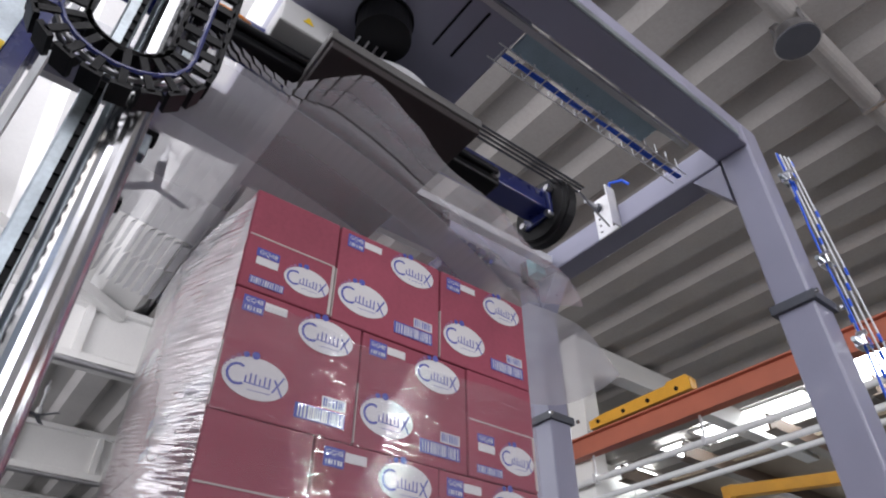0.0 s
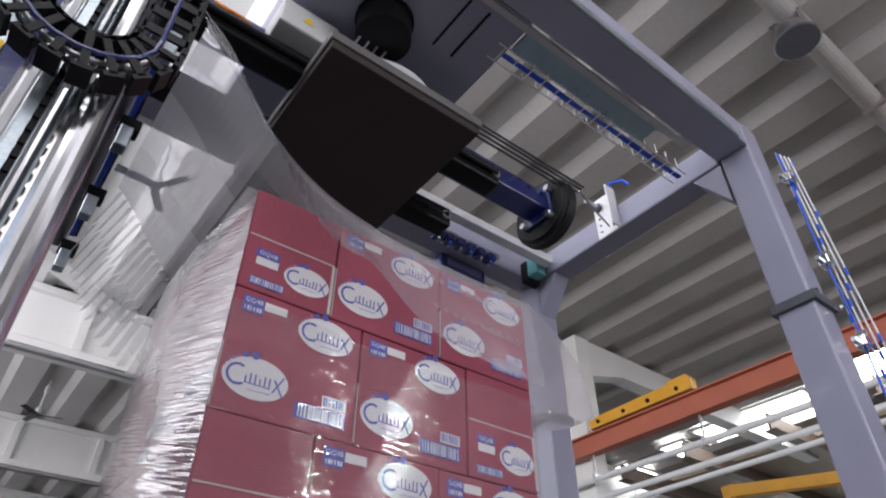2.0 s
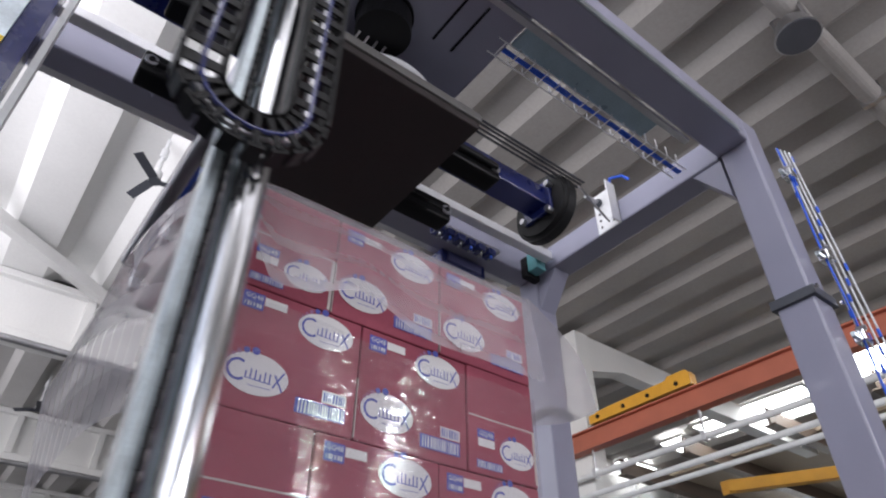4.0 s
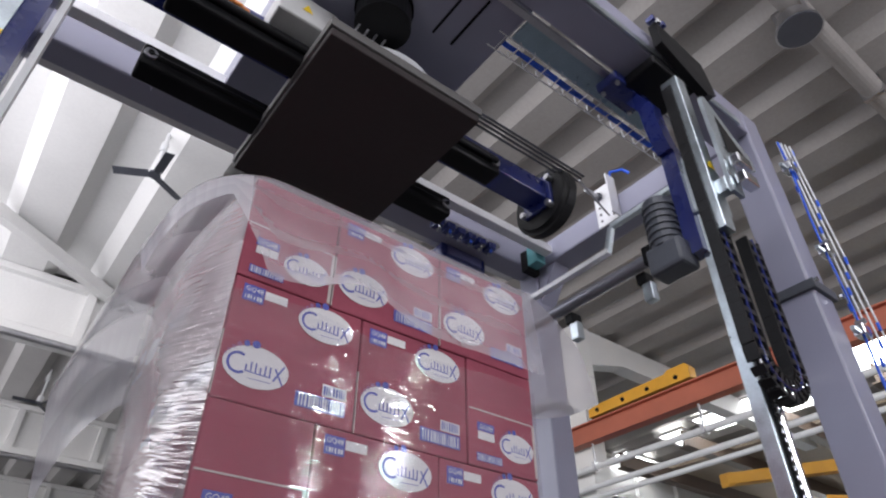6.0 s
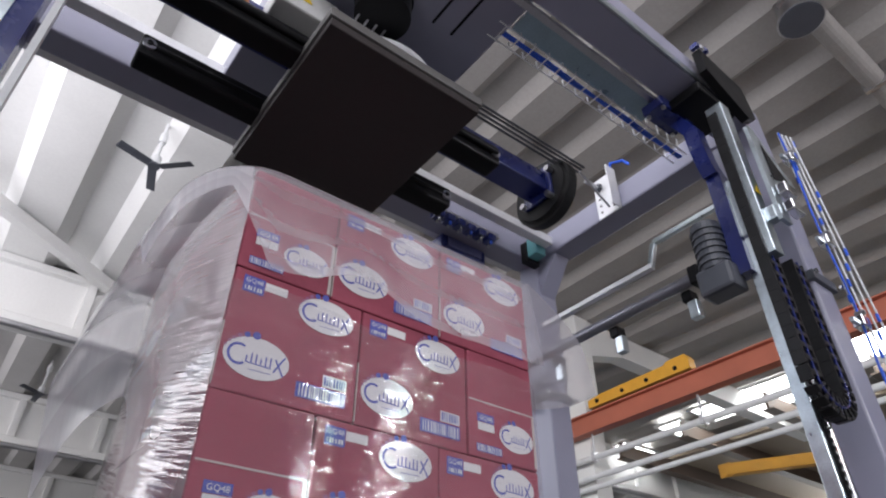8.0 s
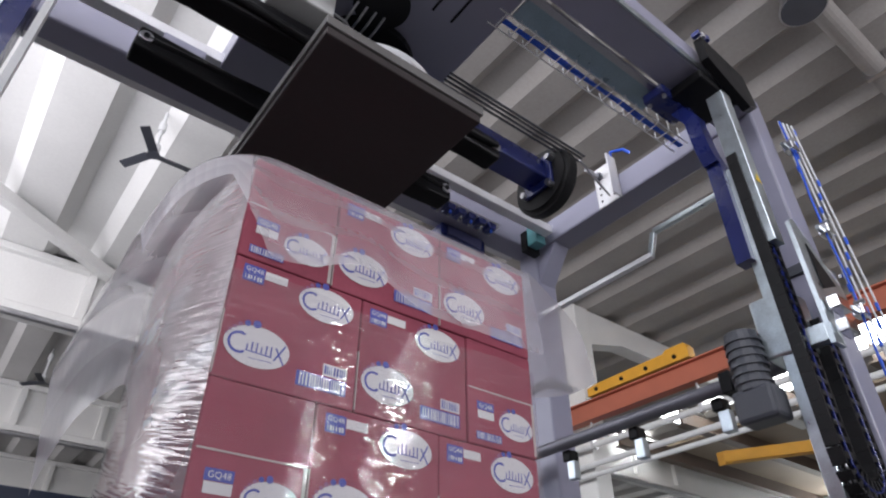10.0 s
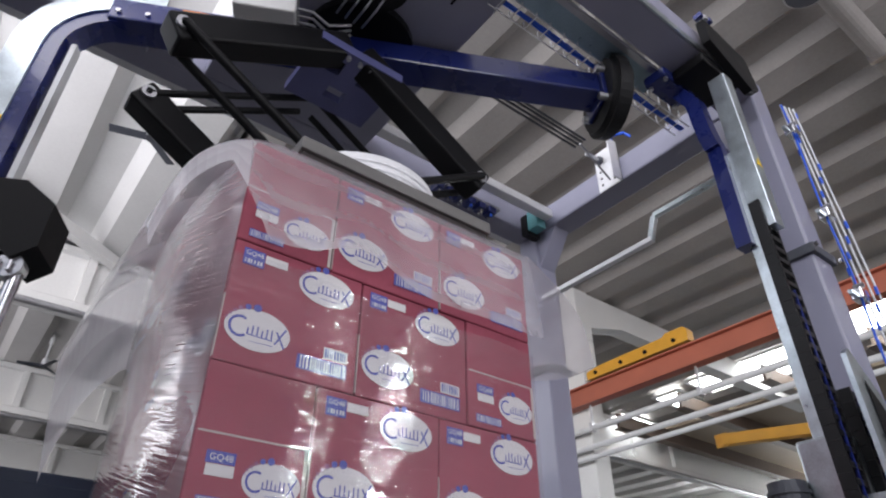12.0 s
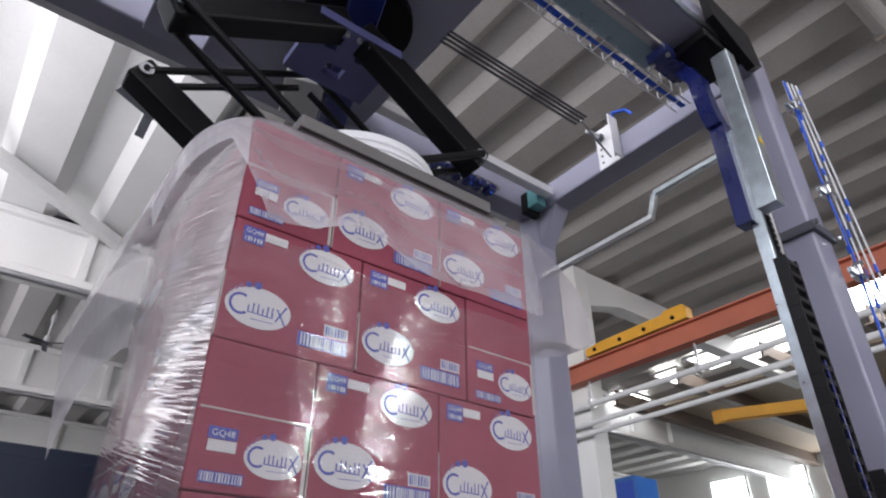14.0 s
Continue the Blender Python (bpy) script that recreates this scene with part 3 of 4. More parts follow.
def lettering(text, size):
    cu = bpy.data.curves.new("lettering", "FONT")
    cu.body, cu.size, cu.resolution_u = text, size, 2
    ob = bpy.data.objects.new("lettering", cu)
    me = bpy.data.meshes.new_from_object(ob)
    bpy.data.objects.remove(ob)
    bm = bmesh.new()
    bm.from_mesh(me)
    bmesh.ops.rotate(bm, cent=(0, 0, 0), matrix=Matrix.Rotation(radians(90), 3, "X"), verts=bm.verts)
    return bm


def stuck(parent, name, bm, mat, m, label=""):
    ob = part(name, bm, mat, parent, label)
    ob.matrix_local = m
    return ob


def print_wide(c, m):
    """Print of a carton's long side; m stands at its lower left corner."""
    e = Matrix.Translation((0, -0.0022, 0))
    for x, z, rx, rz in ((0.112, 0.112, 0.098, 0.062), (0.308, 0.312, 0.096, 0.058)):
        o = stuck(c, "oval_mark", oval(rx, rz), PRINT_WHITE, m @ e @ pose(x, 0, z), "white oval mark with blue strokes and dots")
        stuck(o, "emblem", strokes(rx), PRINT_BLUE, pose(0, 0, 0))
        stuck(o, "accent", dots(rx, rz), PRINT_BLUE, pose(0, 0, 0))
        stuck(o, "small_accent", small_dots(rx, rz), PRINT_MAUVE, pose(0, 0, 0))
    o = stuck(c, "code_label", quad(0.066, 0.055), PRINT_BLUE, m @ e @ pose(0.03, 0, 0.308), "blue code label with white characters")
    stuck(o, "lettering", lettering("GQ48", 0.022), PRINT_WHITE, pose(0.005, -0.001, 0.033))
    stuck(o, "code_bar", bars(0.06, 0.022, 8, 3), PRINT_WHITE, pose(0.003, -0.0004, 0.002))
    stuck(c, "white_label", quad(0.072, 0.028), PRINT_WHITE, m @ e @ pose(0.098, 0, 0.33))
    o = stuck(c, "barcode", quad(0.162, 0.045), PRINT_WHITE, m @ e @ pose(0.238, 0, 0.036), "white barcode label with blue bars and border")
    stuck(o, "bar_pattern", bars(0.162, 0.045, 20, 5), PRINT_BLUE, pose(0, 0, 0))
    stuck(o, "border", border(0.162, 0.045, 0.004), PRINT_BLUE, pose(0, 0, 0))
    o = stuck(c, "barcode", quad(0.08, 0.036), PRINT_WHITE, m @ e @ pose(0.32, 0, 0.086))
    stuck(o, "bar_pattern", bars(0.08, 0.036, 10, 6), PRINT_BLUE, pose(0, 0, 0))


def print_narrow(c, m):
    e = Matrix.Translation((0, -0.0022, 0))
    stuck(c, "flap_edge", boxes((0.008, NARROW - 0.012, -0.0015, 0.002, -0.0025, 0.0025)), CARD_EDGE, m @ pose(0, 0, 0.198), "pale cut edge of the end flap")
    stuck(c, "glue_seam", boxes((NARROW - 0.014, NARROW - 0.004, -0.0015, 0.002, 0.0, 0.19)), CARD_EDGE, m @ pose(0, 0, 0.01))
    o = stuck(c, "code_label", quad(0.076, 0.03), PRINT_BLUE, m @ e @ pose(0.04, 0, 0.124), "blue code label with white characters")
    stuck(o, "lettering", lettering("GQ48", 0.024), PRINT_WHITE, pose(0.008, -0.001, 0.007))
    stuck(c, "white_label", quad(0.073, 0.028), PRINT_WHITE, m @ e @ pose(0.043, 0, 0.094))
    o = stuck(c, "oval_mark", oval(0.08, 0.05), PRINT_WHITE, m @ e @ pose(0.218, 0, 0.096), "white oval mark with blue strokes and dots")
    stuck(o, "emblem", strokes(0.08), PRINT_BLUE, pose(0, 0, 0))
    stuck(o, "accent", dots(0.08, 0.05), PRINT_BLUE, pose(0, 0, 0))
    stuck(o, "small_accent", small_dots(0.08, 0.05), PRINT_MAUVE, pose(0, 0, 0))
    o = stuck(c, "barcode", quad(0.112, 0.027), PRINT_WHITE, m @ e @ pose(0.034, 0, 0.02), "white barcode label with blue bars and border")
    stuck(o, "bar_pattern", bars(0.112, 0.027, 14, 8), PRINT_BLUE, pose(0, 0, 0))
    stuck(o, "border", border(0.112, 0.027, 0.003), PRINT_BLUE, pose(0, 0, 0))


def carton_model():
    """A closed carton: long side at -y, its narrow end at -x; origin at the lower front left corner."""
    c = empty("carton")
    tagged(c, "closed red printed cardboard carton with white oval marks", "carton", group="cartons on the pallet")
    g = 0.0025
    part("board", boxes((g, WIDE - g, g, NARROW - g, 0.001, LAYER - 0.002), bevel=0.005), CARD, c)
    print_wide(c, pose(0, g, 0))
    print_narrow(c, pose(g, NARROW, 0, 0, 0, -90))
    return c


def load():
    p = tagged(empty("pallet", pose(PX, PY, 0)), "plain wooden pallet under the carton stack", "pallet")
    for i in range(7):
        part("board", boxes((0, PW, i * 0.16, i * 0.16 + 0.105, 0.128, 0.15)), WOOD, p)
    for x in (0, PW / 2 - 0.05, PW - 0.1):
        for y in (0.0, PD / 2 - 0.05, PD - 0.1):
            part("block", boxes((x, x + 0.1, y, y + 0.1, 0.022, 0.106)), WOOD, p)
        part("stringer", boxes((x, x + 0.1, 0, PD, 0.106, 0.128)), WOOD, p)
        part("skid", boxes((x, x + 0.1, 0, PD, 0, 0.022)), WOOD, p)
    first = carton_model()
    # x, y, turned: 0 long side to the front, 1 narrow end to the front, 2 and 3 the same seen from behind
    W, N = WIDE, NARROW
    rows = [(0, 0, 1), (N, 0, 0), (N + W, 0, 0), (0, W, 4), (0, W + N, 4), (PW - W, N, 0), (PW - N, 2 * N, 1), (W, W + N, 0)]
    used = False
    for k in range(6):
        z = PTOP - LAYER * (k + 1)
        for x, y, s in rows:
            w, d = (N, W) if s == 1 else (W, N)
            if k % 2:
                x = PW - x - w
            m = pose(PX + x, PY + y, z)
            if s == 1:
                # narrow end to the front, long side to the left
                m = m @ pose(N, 0, 0, 0, 0, 90)
            jit = pose(random.uniform(-.002, .002), random.uniform(0, .003), 0, 0, 0, random.uniform(-.25, .25))
            if not used:
                first.matrix_basis = m @ jit
                used = True
            else:
                copy_thing(first, m @ jit)


def film_grid(n, k, fn, mat, name, parent, label=""):
    bm = bmesh.new()
    vs = [[bm.verts.new(fn(i / n, j / k)) for j in range(k + 1)] for i in range(n + 1)]
    for i in range(n):
        for j in range(k):
            bm.faces.new((vs[i][j], vs[i + 1][j], vs[i + 1][j + 1], vs[i][j + 1]))
    return part(name, bm, mat, parent, label, smooth=True)


def wrap_film():
    f = tagged(empty("stretch_wrap", pose(PX, PY, 0)), "clear glossy stretch film wound round the cartons", "stretch film")
    top, low = 2.03, 0.16

    def wob(u, v, s):
        return 0.006 + 0.0016 * noise.noise(Vector((u * 2.5, v * 46, s))) + 0.0008 * noise.noise(Vector((u * 6, v * 9, s + 7)))

    def edge(u, s):
        return top + 0.03 * noise.noise(Vector((u * 3, s, 0)))
    film_grid(40, 110, lambda u, v: (-0.006 + u * (PW + 0.012), -wob(u, v, 1), low + v * (edge(u, 1) - low)), FILM_WRAP, "front_face", f)
    film_grid(40, 110, lambda u, v: (-wob(u, v, 4) - 0.06 * math.sin(math.pi * u) * v, -0.006 + u * (PD + 0.012), low + v * (edge(u, 4) + 0.40 - low)), FILM_WRAP_SIDE, "side_face", f, "wrinkled film over the side, milkiness partly standing in for reflections")
    film_grid(20, 40, lambda u, v: (PW + wob(u, v, 3), -0.006 + u * (PD + 0.012), low + v * (edge(u, 3) - low)), FILM_WRAP, "side_face", f)
    film_grid(20, 40, lambda u, v: (u * PW, PD + wob(u, v, 5), low + v * (edge(u, 5) - low)), FILM_WRAP, "back_face", f)


# ---------------------------------------------------------------- cover sheet, in rigid patches
SHEET_LONG, SHEET_CELLS, DRAPED = 1.74, 40, 7.0
SHEET_BANDS = (-1.0, -0.66, -0.33, 0.0, 0.36, 0.72, 1.06, 1.28, 1.50)      # near hem to far hem
# for each time: slope and fold of the near hem at even steps from the far right end to the clamps
SHEET_KEYS = {
    0.0: ([33, 30, 26, 20, 14, 10, 8, 6, 5], [36, 34, 32, 29, 25, 20, 14, 8, 2]),
    0.5: ([20, 20, 20, 19, 19, 18, 17, 16, 16], [66, 60, 53, 45, 37, 29, 20, 11, 3]),
    1.0: ([15, 16, 17, 18, 19, 20, 20, 20, 20], [78, 72, 65, 57, 49, 40, 30, 18, 6]),
    1.5: ([4, 8, 13, 19, 24, 27, 27, 25, 23], [82, 78, 72, 65, 57, 48, 38, 26, 12]),
    1.75: ([0, 3, 8, 14, 22, 30, 34, 32, 28], [86, 82, 77, 70, 62, 53, 42, 30, 18]),
    2.0: ([0, 0, 1, 5, 13, 32, 50, 52, 40], [87, 85, 81, 76, 69, 60, 48, 36, 26]),
    2.25: ([0, 0, 0, 2, 6, 16, 34, 30, 0], [87, 86, 84, 80, 74, 66, 56, 46, 38]),
    2.5: ([0, 0, 0, 0, 2, 8, 16, -4, -40], [87, 87, 86, 84, 80, 72, 62, 54, 48]),
    2.75: ([0, 0, 0, 0, 0, 2, -6, -30, -60], [87, 87, 87, 86, 84, 79, 70, 62, 56]),
    3.0: ([0, 0, 0, 0, 0, 0, -22, -48, -72], [87, 87, 87, 87, 87, 85, 78, 70, 64]),
    3.6: ([0, 0, 0, 0, 0, 0, -36, -66, -82], [87, 87, 87, 87, 87, 86, 83, 78, 74]),
    7.0: ([0, 0, 0, 0, 0, 0, -40, -72, -84], [87, 87, 87, 87, 87, 87, 86, 80, 76]),
    11.0: ([0, 0, 0, 0, 0, 0, -40, -72, -84], [87, 87, 87, 87, 87, 87, 86, 80, 76]),
    12.4: ([0, 0, 0, 0, 0, 0, -46, -75, -86], [87, 87, 87, 87, 87, 87, 86, 82, 80]),
    14.0: ([0, 0, 0, 0, 0, 0, -47, -76, -86], [87, 87, 87, 87, 87, 87, 86, 82, 80]),
}


def sheet_curve(t):
    """Points of the sheet's middle line with their slope and hem fold, right end first, at t."""
    slope, fold = SHEET_KEYS[t]
    n = 400
    u = np.linspace(0, 1, n + 1)
    a = np.radians(np.interp(u * 8, range(9), slope))
    ds = SHEET_LONG / n
    x = np.concatenate(([0], np.cumsum(-np.cos(a[:-1]) * ds)))
    z = np.concatenate(([0], np.cumsum(np.sin(a[:-1]) * ds)))
    return u, x, z, a, np.radians(np.interp(u * 8, range(9), fold))


def sheet_point(curve, u, v):
    """A point of the sheet: u from the right end to the clamps, v from the near hem (-1) over the load (0 to 1.06)."""
    us, xs, zs, an, fo = curve
    x, z, a, f = (float(np.interp(u, us, q)) for q in (xs, zs, an, fo))
    s = u * SHEET_LONG
    lean = a * (1 - 0.9 * math.sin(f)) if v < 0 or v > PD else a      # a hanging hem points straight down
    nx, nz = math.sin(lean), math.cos(lean)
    lift = 0.012 * noise.noise(Vector((s * 3.1, v * 2.4, 1))) * min(1.0, 0.25 + 3 * max(0.0, s - 1.1))
    if v < 0:
        hem = (0.40 + 0.035 * math.sin(s * 6.1) + 0.02 * math.sin(s * 13 + 1)) * (1.0 if s < 1.12 else max(0.25, 1 - 4.5 * (s - 1.12)))
        d = -v * hem
        r = 0.035
        c = min(d, r)
        y = -(math.sin(f * c / r) * r / f if f > 1e-4 else c)
        w = -((1 - math.cos(f * c / r)) * r / f if f > 1e-4 else 0.0)
        y -= max(0.0, d - r) * math.cos(f)
        w -= max(0.0, d - r) * math.sin(f)
        wave = d * (0.035 * math.sin(s * 8.3 + 0.6) + 0.018 * math.sin(s * 17.0)) + 0.02 * d * noise.noise(Vector((s * 9, d * 8, 3)))
        y -= math.sin(f) * (wave + 0.05 * d + 0.004)
        w += math.cos(f) * wave + lift
    elif v > 1.0:
        d = v - PD
        d = max(0.0, d)
        y, w = PD + d * math.cos(f) + min(0.0, v - PD), lift - d * math.sin(f) + 0.05 * d * math.sin(s * 7)
    else:
        y, w = v, lift
    return Vector((x + nx * w, y, z + nz * w))


def cover_sheet():
    s = tagged(empty("cover_sheet", pose(PX + PW + 0.004, PY, PTOP + 0.012)), "translucent plastic top sheet draped over the carton stack", "plastic sheet")
    curve = sheet_curve(DRAPED)
    e = 1e-3
    patches = []
    for i in range(SHEET_CELLS):
        for v0, v1 in zip(SHEET_BANDS, SHEET_BANDS[1:]):
            k = 5
            co, nor, faces = [], [], []
            for p in range(3):
                for q in range(k + 1):
                    u, v = (i + p / 2) / SHEET_CELLS, v0 + (v1 - v0) * q / k
                    c = sheet_point(curve, u, v)
                    du = sheet_point(curve, min(1, u + e), v) - sheet_point(curve, max(0, u - e), v)
                    dv = sheet_point(curve, u, min(1.5, v + e)) - sheet_point(curve, u, max(-1, v - e))
                    co.append(c)
                    nor.append(dv.cross(du).normalized())
            for p in range(2):
                for q in range(k):
                    o = p * (k + 1) + q
                    faces.append((o, o + 1, o + k + 2, o + k + 1))
            mid = sum(co, Vector()) / len(co)
            me = bpy.data.meshes.new("sheet_patch")
            me.from_pydata([c - mid for c in co], [], faces)
            me.polygons.foreach_set("use_smooth", [True] * len(faces))
            me.normals_split_custom_set_from_vertices(nor)
            me.materials.append(FILM_SHEET if (i + 0.5) / SHEET_CELLS * SHEET_LONG < 1.2 else FILM_FOLD)
            ob = new("sheet_patch", me)
            ob.parent = s
            patches.append((ob, i, v0, v1))

    def flap(u, v):
        b = -0.02 + u * (PD + 0.2)
        pleat = 0.03 * math.sin(u * 26) * v + 0.05 * v * math.exp(-u * 9)
        out = 0.25 * math.sin(min(1.0, v * 1.7) * math.pi / 2) * (0.45 + 0.55 * math.exp(-u * 4))
        return (0.006 + out + pleat * 0.6, b - 0.05 * v * math.exp(-u * 7), -v * (0.40 + 0.06 * math.sin(u * 9 + 0.7)))
    r = film_grid(30, 12, flap, FILM_FOLD, "sheet_end", s)
    return s, patches, r


def patch_place(ref, cur):
    """The rigid move that best carries the points ref onto cur, for a patch whose origin is ref's mean."""
    a, b = np.array(ref), np.array(cur)
    ca, cb = a.mean(0), b.mean(0)
    uu, _, vt = np.linalg.svd((a - ca).T @ (b - cb))
    d = np.sign(np.linalg.det(vt.T @ uu.T))
    rot = vt.T @ np.diag((1, 1, d)) @ uu.T
    m = Matrix(rot.tolist()).to_4x4()
    m.translation = Vector(cb.tolist())
    return m


# ---------------------------------------------------------------- press plate and its linkage
PLATE = (0.625, 1.495, 1.615, 2.70)
HUBX, HUBZ = 0.97, 3.58
LINK = 0.85
PIVOT = {-1: -0.07, 1: 0.0}


def press_plate():
    x0, x1, y0, y1 = PLATE
    p = tagged(empty("press_plate", pose(0, 0, 0)), "square black padded press plate hanging over the load", "press plate")
    part("pad", boxes((x0 + 0.012, x1 - 0.012, y0 + 0.012, y1 - 0.012, 0.0, 0.05), bevel=0.006), PAD, p, "dark foam pad under the plate")
    fr = part("frame", boxes((x0, x1, y0, y1, 0.05, 0.105), bevel=0.004), PAD_EDGE, p, "charcoal steel plate with raised rim")
    for x in (x0 + 0.06, x1 - 0.06):
        for y in (y0 + 0.03, y1 - 0.03):
            part("bolt", rods(((x, y, 0.105), (x, y, 0.122), 0.012), seg=6), STEEL, fr)
    bm = bmesh.new()
    cx, cy, r = 1.08, 2.05, 0.385
    rod(bm, (cx, cy, 0.105), (cx, cy, 0.27), r, 48, r * 0.93)
    part("drum", bm, WHITE_DISH, p, "white plastic drum on top of the plate")
    for k in range(3):
        bm = bmesh.new()
        bmesh.ops.create_circle(bm, segments=48, radius=r * (0.995 - 0.017 * k), matrix=Matrix.Translation((cx, cy, 0.14 + k * 0.04)))
        ring = bmesh.ops.extrude_edge_only(bm, edges=bm.edges)
        bmesh.ops.translate(bm, vec=(0, 0, 0.014), verts=[v for v in ring["geom"] if isinstance(v, bmesh.types.BMVert)])
        part("ridge", bm, WHITE_DISH, p)
    for y in (2.0, 2.4):
        part("lug", boxes((HUBX - 0.16, HUBX - 0.08, y - 0.05, y + 0.05, 0.105, 0.23), (HUBX + 0.08, HUBX + 0.16, y - 0.05, y + 0.05, 0.105, 0.23)), BLACK, p)
    return p


def linkage():
    """Arms of the lifting linkage: each a thing of the hub, in its own space along -x or +x."""
    h = tagged(empty("lift_linkage", pose(HUBX, 0, HUBZ)), "black folding arms that lower the press plate", "linkage")
    xs, ys = (-0.23, -0.14, -0.06, 0.04, 0.12, 0.22), (1.88, 1.95, 2.04, 2.12, 2.20, 2.28)
    holes = {(1, 1), (3, 1), (2, 3)}
    bm = bmesh.new()
    vt = {(i, j): bm.verts.new((xs[i], ys[j], -0.09)) for i in range(6) for j in range(6)}
    fs = [bm.faces.new((vt[i, j], vt[i + 1, j], vt[i + 1, j + 1], vt[i, j + 1])) for i in range(5) for j in range(5) if (i, j) not in holes]
    ex = bmesh.ops.extrude_face_region(bm, geom=fs)
    bmesh.ops.translate(bm, vec=(0, 0, 0.05), verts=[e for e in ex["geom"] if isinstance(e, bmesh.types.BMVert)])
    part("hub_plate", bm, LIGHT_NAVY, h, "violet blue hub plate with square cutouts")
    for i in range(7):
        part("bolt", rods(((-0.20 + 0.064 * i, 1.905, -0.09), (-0.20 + 0.064 * i, 1.905, -0.112), 0.012), seg=6), STEEL, h)
    arms = {}
    for s, side in ((-1, "left"), (1, "right")):
        # near: thick above, rods below; far: rods above, thick below
        up = part("upper_arm", boxes((0 if s > 0 else -LINK - 0.04, LINK + 0.04 if s > 0 else 0, 1.885, 2.015, -0.07, 0.07), bevel=0.015), BLACK, h)
        lo = part("lower_link", rods(((0, 1.87, 0), (s * LINK, 1.87, 0), 0.020), ((0, 2.03, 0), (s * LINK, 2.03, 0), 0.020)), BLACK, h)
        fu = part("upper_link", rods(((0, 2.34, 0), (s * LINK, 2.34, 0), 0.018), ((0, 2.46, 0), (s * LINK, 2.46, 0), 0.018)), BLACK, h)
        fl = part("lower_arm", boxes((0 if s > 0 else -LINK - 0.04, LINK + 0.04 if s > 0 else 0, 2.335, 2.465, -0.07, 0.07), bevel=0.015), BLACK, h)
        for a, y in ((up, 1.885), (fl, 2.335)):
            part("pin", rods(((s * LINK, y - 0.012, 0), (s * LINK, y, 0), 0.032), seg=16), STEEL, a, "bright steel pivot pin")
            part("pin_head", rods(((s * LINK, y - 0.02, 0), (s * LINK, y - 0.012, 0), 0.014), seg=12), BLACK, a)
        arms[s] = (up, lo, fu, fl)
    return h, arms


# ---------------------------------------------------------------- turning arm with film carriage
AX, AY, AZ = 1.055, 2.13, 3.82
RM = 1.47


